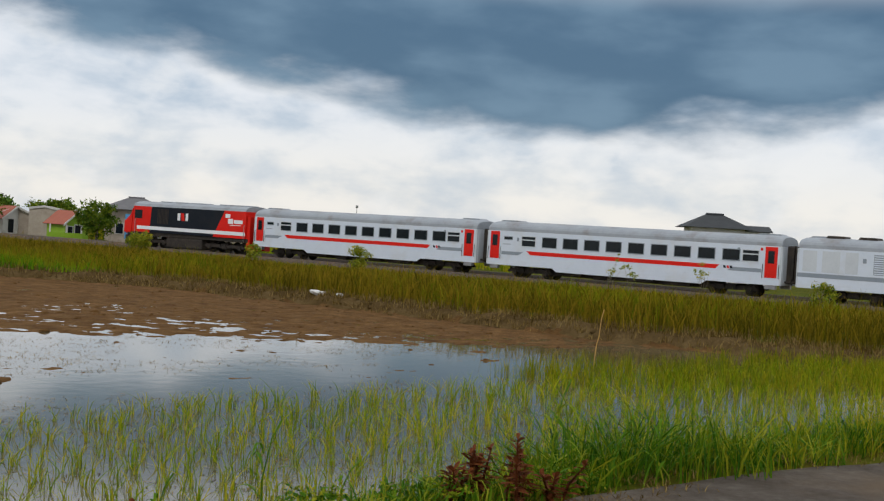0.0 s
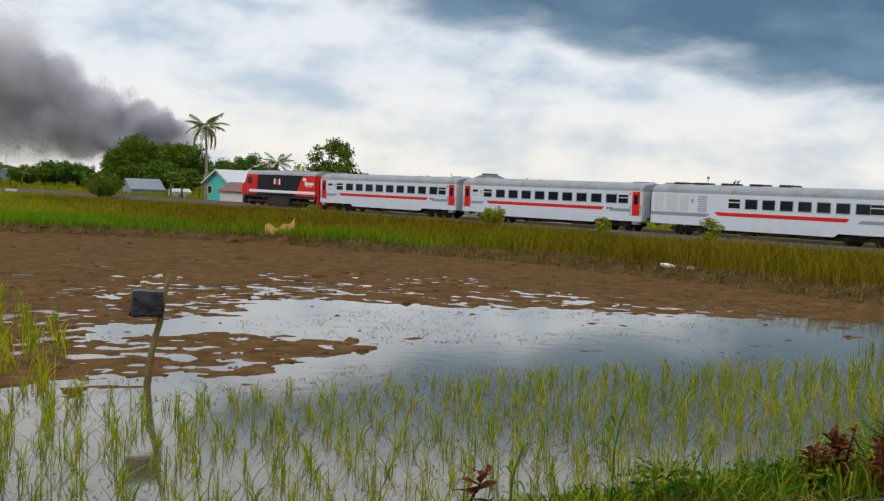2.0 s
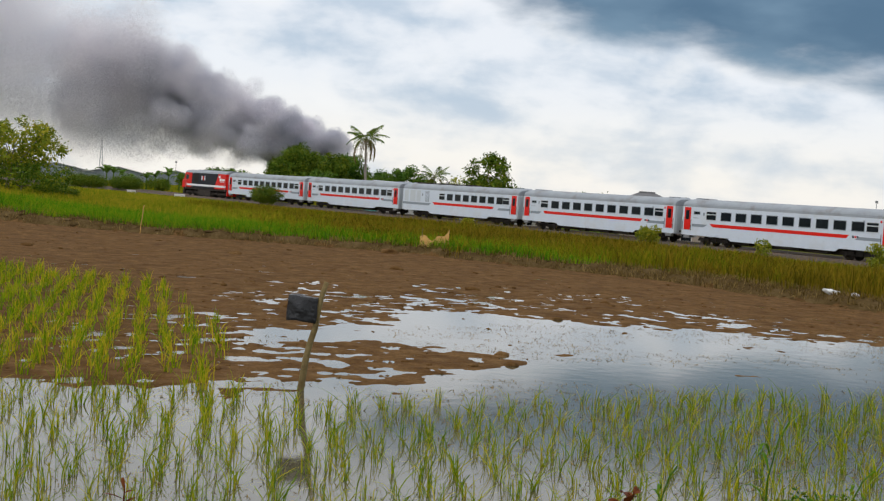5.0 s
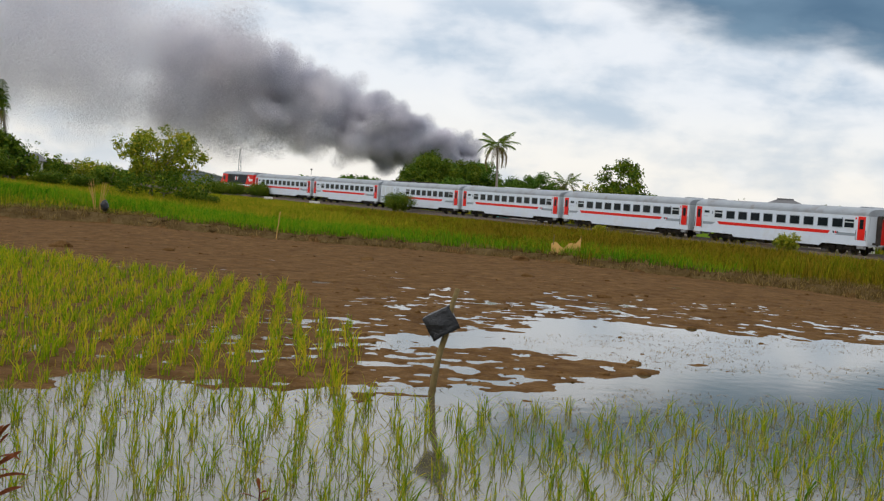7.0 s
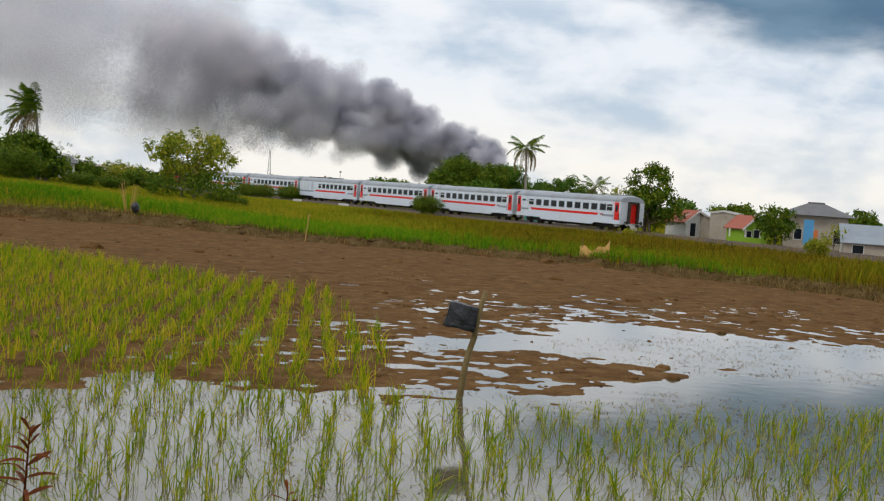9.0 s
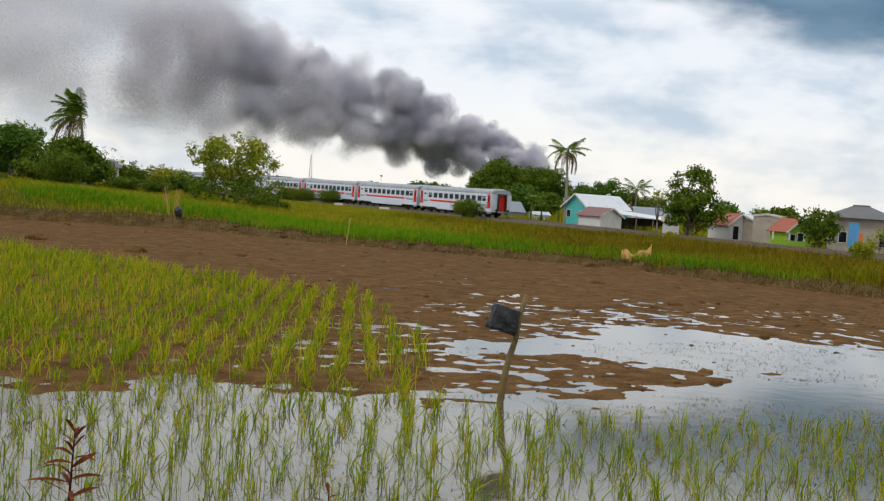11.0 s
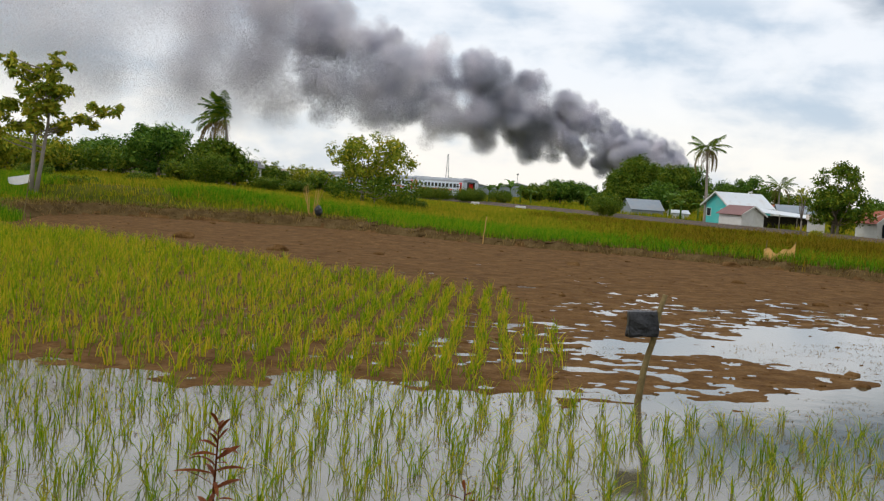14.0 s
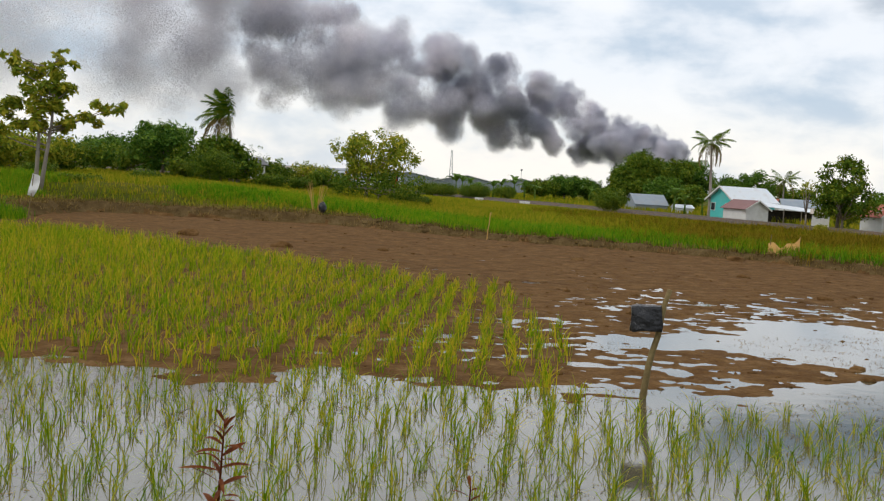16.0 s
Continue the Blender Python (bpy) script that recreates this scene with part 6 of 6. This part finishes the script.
def build_small():
    stick("marker_pole", "leaning bamboo pole standing in the paddy water", (3.22, 18.31, 0), (3.54, 18.26, 1.72), 0.05)
    stick("white_stake", "thin pale stake at the paddy's far corner", (22.35, 20.09, 0), (22.52, 19.98, 1.55), 0.013, M_TAN)
    stick("field_stake", "short pale stake on the bank", (2.45, 65.95, ground_z(2.45, 65.95)), (2.6, 65.95, 1.55), 0.03, M_TAN)
    x, y = -19.8, 56.6
    stick("flag_stick", "thin crooked stick at the dyke's corner", (x, y, ground_z(x, y)), (-19.61, 56.7, 2.33), 0.025)
    # the black bag on the pole
    bag = thing("black_bag", "black plastic bag tied to the leaning pole", "bag")
    bm = bmesh.new()
    bmesh.ops.create_cube(bm, size=1, matrix=Matrix.Translation((-0.24, 0, -0.16)) @ Matrix.Diagonal((0.46, 0.15, 0.40, 1)))
    bmesh.ops.subdivide_edges(bm, edges=bm.edges[:], cuts=7, use_grid_fill=True)
    for v in bm.verts:
        q = v.co * 6
        s = 1 - 0.35 * max(0, v.co.z + 0.05) / 0.07 * 0.4
        v.co += Vector((noise.noise(q), noise.noise(q + Vector((9, 1, 3))) * 1.2, noise.noise(q + Vector((2, 7, 5))))) * 0.035
        v.co.y *= s * (1 + 0.5 * math.cos(min(1, abs(v.co.x + 0.24) / 0.22) * 1.57))
    part("sack", bm, M_BAG, bag, smooth=True)
    bm = bmesh.new()
    tube(bm, [(-0.05, 0, -0.02), (0.0, 0, 0.03), (0.05, 0.0, 0.0)], [0.02, 0.015, 0.02], 6)
    part("knot", bm, M_BAG, bag)
    # the white cloth on the stick
    cloth = thing("cloth_flag", "white cloth rag fluttering on a stick", "flag")
    V, F = [], []
    for i in range(11):
        for j in range(6):
            u, v = i / 10, j / 5
            V.append((-1.05 * u, 0.10 * math.sin(u * 6 + v) * u, 0.05 - 0.42 * v * (0.35 + 0.65 * math.sin(math.pi * min(1, 0.25 + u * 0.6))) - 0.12 * u))
    for i in range(10):
        for j in range(5):
            a = i * 6 + j
            F.append((a, a + 1, a + 7, a + 6))
    n0 = len(V)
    V += [(x_, y_ + 0.012, z_) for x_, y_, z_ in V]
    F += [tuple(n0 + k for k in f[::-1]) for f in F]
    mesh_ob("rag", V, F, M_CLOTH, cloth, smooth=True)
    # tan sacking propped on the bank
    x, y = 17.5, 60.9
    b = thing("sacking", "tan sacking sheet propped on sticks on the bank", "sheet", at=pose(x, y, ground_z(x, y), 0, 0, -16))
    V, F = [], []
    for i in range(13):
        for j in range(7):
            u, v = i / 12 - 0.5, j / 6
            V.append((1.55 * u, 0.25 * v + 0.12 * math.sin(u * 9), v * (0.42 + 1.1 * max(0.0, u) ** 1.2 + 0.5 * max(0.0, -u) ** 1.5 + 0.10 * math.sin(u * 14))))
    for i in range(12):
        for j in range(6):
            a = i * 7 + j
            F.append((a, a + 1, a + 8, a + 7))
    n0 = len(V)
    V += [(x_, y_ + 0.02, z_) for x_, y_, z_ in V]
    F += [tuple(n0 + k for k in f[::-1]) for f in F]
    mesh_ob("sheet", V, F, M_TAN, b, smooth=True)
    for dx in (-0.7, 0.72):
        bm = bmesh.new()
        tube(bm, [(dx, 0.3, -0.2), (dx + 0.05, 0.28, 1.0)], [0.025, 0.018], 6)
        part("stick", bm, M_POLE, b)
    # the white sack on the bank
    x, y = 27.9, 40.3
    sk = thing("white_sack", "crumpled white sack lying on the earth bank", "sack", at=pose(x, y, max(0.08, ground_z(x, y)) + 0.1, 0, 12, -30))
    bm = bmesh.new()
    bmesh.ops.create_icosphere(bm, subdivisions=4, radius=1)
    for v in bm.verts:
        n = noise.noise(v.co * 1.7) * 0.25 + abs(noise.noise(v.co * 4)) * 0.2
        v.co = Vector((v.co.x * 0.32 * (1 + n), v.co.y * 0.16 * (1 + n), v.co.z * 0.10 * (1 + n)))
        if v.co.x > 0.2:
            v.co.z += (v.co.x - 0.2) * 0.9
            v.co.y *= 0.6
    part("body", bm, M_CLOTH, sk, smooth=True)
    x, y = 28.5, 39.6
    s2 = thing("white_sack", "small scrap of pale sack on the bank", "sack", at=pose(x, y, max(0.08, ground_z(x, y)) + 0.12, 0, 5, 20))
    bm = bmesh.new()
    bmesh.ops.create_icosphere(bm, subdivisions=3, radius=1)
    for v in bm.verts:
        v.co = Vector((v.co.x * 0.22, v.co.y * 0.12, v.co.z * 0.08)) * (1 + noise.noise(v.co * 2.5) * 0.5)
    part("body", bm, M_CLOTH, s2, smooth=True)
    # bare twigs and the black bundle by them
    x, y = -8.0, 74.6
    tw = thing("twig_bush", "bare pale twigs standing on the bank", "bush", at=pose(x, y, ground_z(x, y)))
    rng = np.random.default_rng(4)
    for k in range(14):
        a, l = rng.uniform(0, 6.28), rng.uniform(1.2, 2.0)
        s = rng.uniform(0.15, 0.5)
        bm = bmesh.new()
        tube(bm, [(0.2 * math.cos(a), 0.2 * math.sin(a), -0.1), ((0.2 + s * 0.4) * math.cos(a), (0.2 + s * 0.4) * math.sin(a), l * 0.5), ((0.2 + s) * math.cos(a), (0.2 + s) * math.sin(a), l)], [0.025, 0.018, 0.008], 5)
        part("twig", bm, M_TAN, tw)
    x, y = -7.6, 74.3
    bn = thing("black_bundle", "black plastic bundle hung beside the twigs", "bag", at=pose(x, y, ground_z(x, y)))
    bm = bmesh.new()
    bmesh.ops.create_icosphere(bm, subdivisions=3, radius=0.24)
    for v in bm.verts:
        v.co.z = v.co.z * 1.5 + 0.42
        v.co *= 1 + noise.noise(v.co * 5) * 0.25
    part("sack", bm, M_BAG, bn, smooth=True)
    # clods of earth left on the mud
    for x, y, r in ((-11.4, 53.1, 0.32), (-6.6, 49.0, 0.28), (14.6, 59.0, 0.3), (6.0, 52.0, 0.2), (-2.5, 50.5, 0.18), (12.0, 47.0, 0.18)):
        c = thing("mud_clod", "dark clod of earth on the drained mud", "clod", "clods on the mud", at=pose(x, y, max(0, ground_z(x, y))))
        bm = bmesh.new()
        bmesh.ops.create_icosphere(bm, subdivisions=3, radius=r)
        for v in bm.verts:
            v.co = Vector((v.co.x * 1.5, v.co.y, v.co.z * 0.75)) * (1 + noise.noise(v.co * 4 + Vector((x, y, 0))) * 0.45)
        part("lump", bm, M_SOIL, c)


build_small()


def lance_leaf(L, W, up, droop, n=6):
    V, F = [], []
    for i in range(n + 1):
        u = i / n
        w = W * math.sin(math.pi * min(1.0, 0.06 + u * 0.94)) ** 0.8 * 0.5
        x, z = L * u * math.cos(up) , L * (u * math.sin(up) - droop * u * u)
        V += [(x, -w, z + w * 0.35), (x, 0, z), (x, w, z + w * 0.35)]
    for i in range(n):
        a = i * 3
        F += [(a, a + 1, a + 4, a + 3), (a + 1, a + 2, a + 5, a + 4)]
    return V, F


def red_plant(x, y, h, seed, leaves=16, L=0.2, W=0.035, label="upright weed with narrow dark red leaves", stems=1, spread_r=0.0):
    rng = np.random.default_rng(seed)
    z = ground_z(x, y)
    t = thing("red_weed", label, "weed", "red weeds by the road", at=pose(x, y, z))
    for s in range(stems):
        ox, oy = (rng.normal(0, spread_r), rng.normal(0, spread_r)) if s else (0, 0)
        hh = h * (1 if s == 0 else rng.uniform(0.6, 0.95))
        lx, ly = rng.normal(0, 0.05), rng.normal(0, 0.05)
        bm = bmesh.new()
        tube(bm, [(ox, oy, -0.1), (ox + lx * 0.4, oy + ly * 0.4, hh * 0.5), (ox + lx, oy + ly, hh * 0.97)], [0.011, 0.009, 0.004], 6)
        st = part("stem", bm, M_REDLEAF, t)
        for k in range(leaves):
            u = 0.25 + 0.75 * k / leaves
            out = 1.0 if u < 0.7 else 1.0 - 1.6 * (u - 0.7)
            V, F = lance_leaf(L * rng.uniform(0.6, 1.2) * out, W * rng.uniform(0.7, 1.1), rng.uniform(-0.1, 0.5) + 0.9 * u ** 4, rng.uniform(0.05, 0.55))
            ob = mesh_ob("leaf", V, F, M_REDLEAF, st)
            ob.matrix_basis = pose(ox + lx * u, oy + ly * u, hh * u, rng.uniform(-25, 25), 0, k * 137.5 + rng.uniform(-40, 40))
    return t


def build_verge():
    rng = np.random.default_rng(33)
    red_plant(-1.2, 6.7, 1.76 - ground_z(-1.2, 6.7), 1, 34, 0.27, 0.036)
    red_plant(0.24, 6.8, 1.47 - ground_z(0.24, 6.8), 2, 20, 0.17, 0.03)
    red_plant(2.9, 6.15, 1.62 - ground_z(2.9, 6.15), 3, 14, 0.16, 0.075, "low weed with broad dark red leaves")
    for k, (x, y, h) in enumerate(((4.95, 4.98, 0.44), (4.78, 5.12, 0.34), (5.05, 5.05, 0.36), (5.2, 4.9, 0.3), (4.85, 5.2, 0.36), (4.62, 5.15, 0.26))):
        red_plant(x, y, h, 10 + k, 22, 0.11, 0.03, "bushy dark red weed at the road's edge", 3, 0.05)
    # rank grass on the verge
    x, y = scatter(2.2, 13, 4.85, 8.4, 55, 41)
    keep = (y > 5.0 + (rough_noise(x, y, 0.6, 91, 2) - 0.5) * 0.5) & (np.degrees(np.arctan2(x, y)) > 22)
    x, y = x[keep], y[keep]
    az = np.degrees(np.arctan2(x, y))
    big = np.exp(-((x - 6.9) / 0.75) ** 2) * (y < 6.4) + 0.65 * np.exp(-((x - 5.9) / 0.5) ** 2) * (y < 6.3)
    hgt = 0.12 + 0.16 * rough_noise(x, y, 0.8, 93, 3) + 0.33 * big + 0.10 * step(x, 7.5, 9) 
    hgt = hgt * (0.6 + 0.6 * step(az, 30, 42))
    blades("verge_grass", np.stack([x, y, ground_height(x, y) - 0.02], 1), hgt, 0.0125, M_WEED, per=12, spread_r=0.07, lean=0.8, segs=4, seed=42, drop=0.4,
           label="rank green grass and weeds along the road's edge", category="grass")
    x, y = scatter(7.6, 16, 5.0, 9.5, 30, 43)
    blades("verge_hay", np.stack([x, y, ground_height(x, y) - 0.02], 1), 0.2 + 0.3 * rng.uniform(size=x.shape), 0.011, M_MEADOW, per=9, spread_r=0.07, lean=0.4, segs=3, seed=44,
           label="yellowing grass on the road's verge", category="grass")
    # dry clippings lying over the asphalt's edge
    x, y = scatter(3.6, 14, 4.55, 5.25, 60, 47)
    keep = rough_noise(x, y, 0.5, 97, 3) + (y - 4.9) * 0.9 > 0.5
    x, y = x[keep], y[keep]
    blades("clippings", np.stack([x, y, np.maximum(ground_height(x, y), 1.62) + 0.005], 1), 0 * x + 0.05, 0.008, M_STRAW, per=8, spread_r=0.07, lean=2.2, seed=48,
           label="dry grass clippings on the asphalt's edge", category="straw")
    # small round-leaved weeds
    cl = []
    for k in range(60):
        xx, yy = rng.uniform(3.4, 7.6), rng.uniform(5.05, 6.0)
        cl.append((xx, yy, ground_z(xx, yy) + rng.uniform(0.03, 0.14), rng.uniform(0.05, 0.12)))
    ob = leaf_cloud("leafy_weeds", cl, 700, 0.022, M_WEED, None, 45)
    tagged(ob, "low leafy green weeds at the asphalt's edge", "weeds", kind="stuff")
    # single tall stalks
    for k, (sx, sy, top, bend) in enumerate(((3.66, 5.73, 2.07, 0.12), (3.1, 5.9, 1.78, 0.1), (5.25, 5.0, 2.35, 0.15), (5.5, 5.1, 2.3, -0.12), (4.05, 5.5, 1.85, 0.14), (6.2, 4.95, 2.2, 0.2))):
        z = ground_z(sx, sy)
        t = thing("grass_stalk", "tall green grass stalk with arching leaves", "grass stalk", "stalks by the road", at=pose(sx, sy, z))
        h = top - z
        bm = bmesh.new()
        tube(bm, [(0, 0, -0.05), (0.0, 0, h * 0.5), (bend * 0.4, 0, h * 0.85), (bend, 0.02, h)], [0.006, 0.005, 0.004, 0.006], 5)
        part("stem", bm, M_WEED, t)
        for j in range(5):
            V, F = lance_leaf(h * rng.uniform(0.35, 0.6), 0.02, 1.0, rng.uniform(0.5, 1.0), 8)
            ob = mesh_ob("leaf", V, F, M_WEED, t)
            ob.matrix_basis = pose(0, 0, h * (0.15 + 0.14 * j), 0, 0, j * 150 + rng.uniform(-30, 30))


build_verge()


def motions():
    for car, behind in train:
        rows = []
        for k in range(0, 17):
            s = train_s(float(k)) + behind
            # a car's middle rides on the chord between its bogies
            (x0, y0, _), (x1, y1, _) = track(s - 6.9), track(s + 6.9)
            rows.append((float(k), pose((x0 + x1) / 2, (y0 + y1) / 2, RAIL_Z, 0, 0, math.degrees(math.atan2(y1 - y0, x1 - x0)))))
        walk(car, rows)
    for ob, end_az, off, depth, turn, spin in PUFFS:
        walk(ob, puff_rows(end_az, off, depth, turn, spin))
    bag = bpy.data.objects["black_bag"]
    # swings in the wind about its knot
    swing = [(0, 10, 5), (1.5, -10, 12), (2.5, 25, -5), (3.5, 15, 22), (5, -20, 5), (6, 8, 0), (7, -15, -30), (8, 20, 5), (8.5, 10, 14), (10, -10, 0), (11, 20, 16), (11.5, 5, 10), (12, -5, -4), (12.5, 12, -28), (13, -18, -12), (14, 8, -2), (14.5, -10, 2), (15.2, 12, 5), (16, -4, -2)]
    walk(bag, [(float(t), pose(3.455, 18.27, 1.42, 0, a, b)) for t, b, a in swing])
    rag = bpy.data.objects["cloth_flag"]
    flap = [(0, 0, 0), (3, 15, -20), (6, -10, 0), (9, 10, -30), (12, 0, 0), (13.5, -8, -10), (14.5, 5, 0), (15.0, 0, -22), (15.3, 8, -25), (16, 10, -72)]
    walk(rag, [(float(t), pose(-19.61, 56.69, 2.31, 0, b, a)) for t, a, b in flap])


motions()
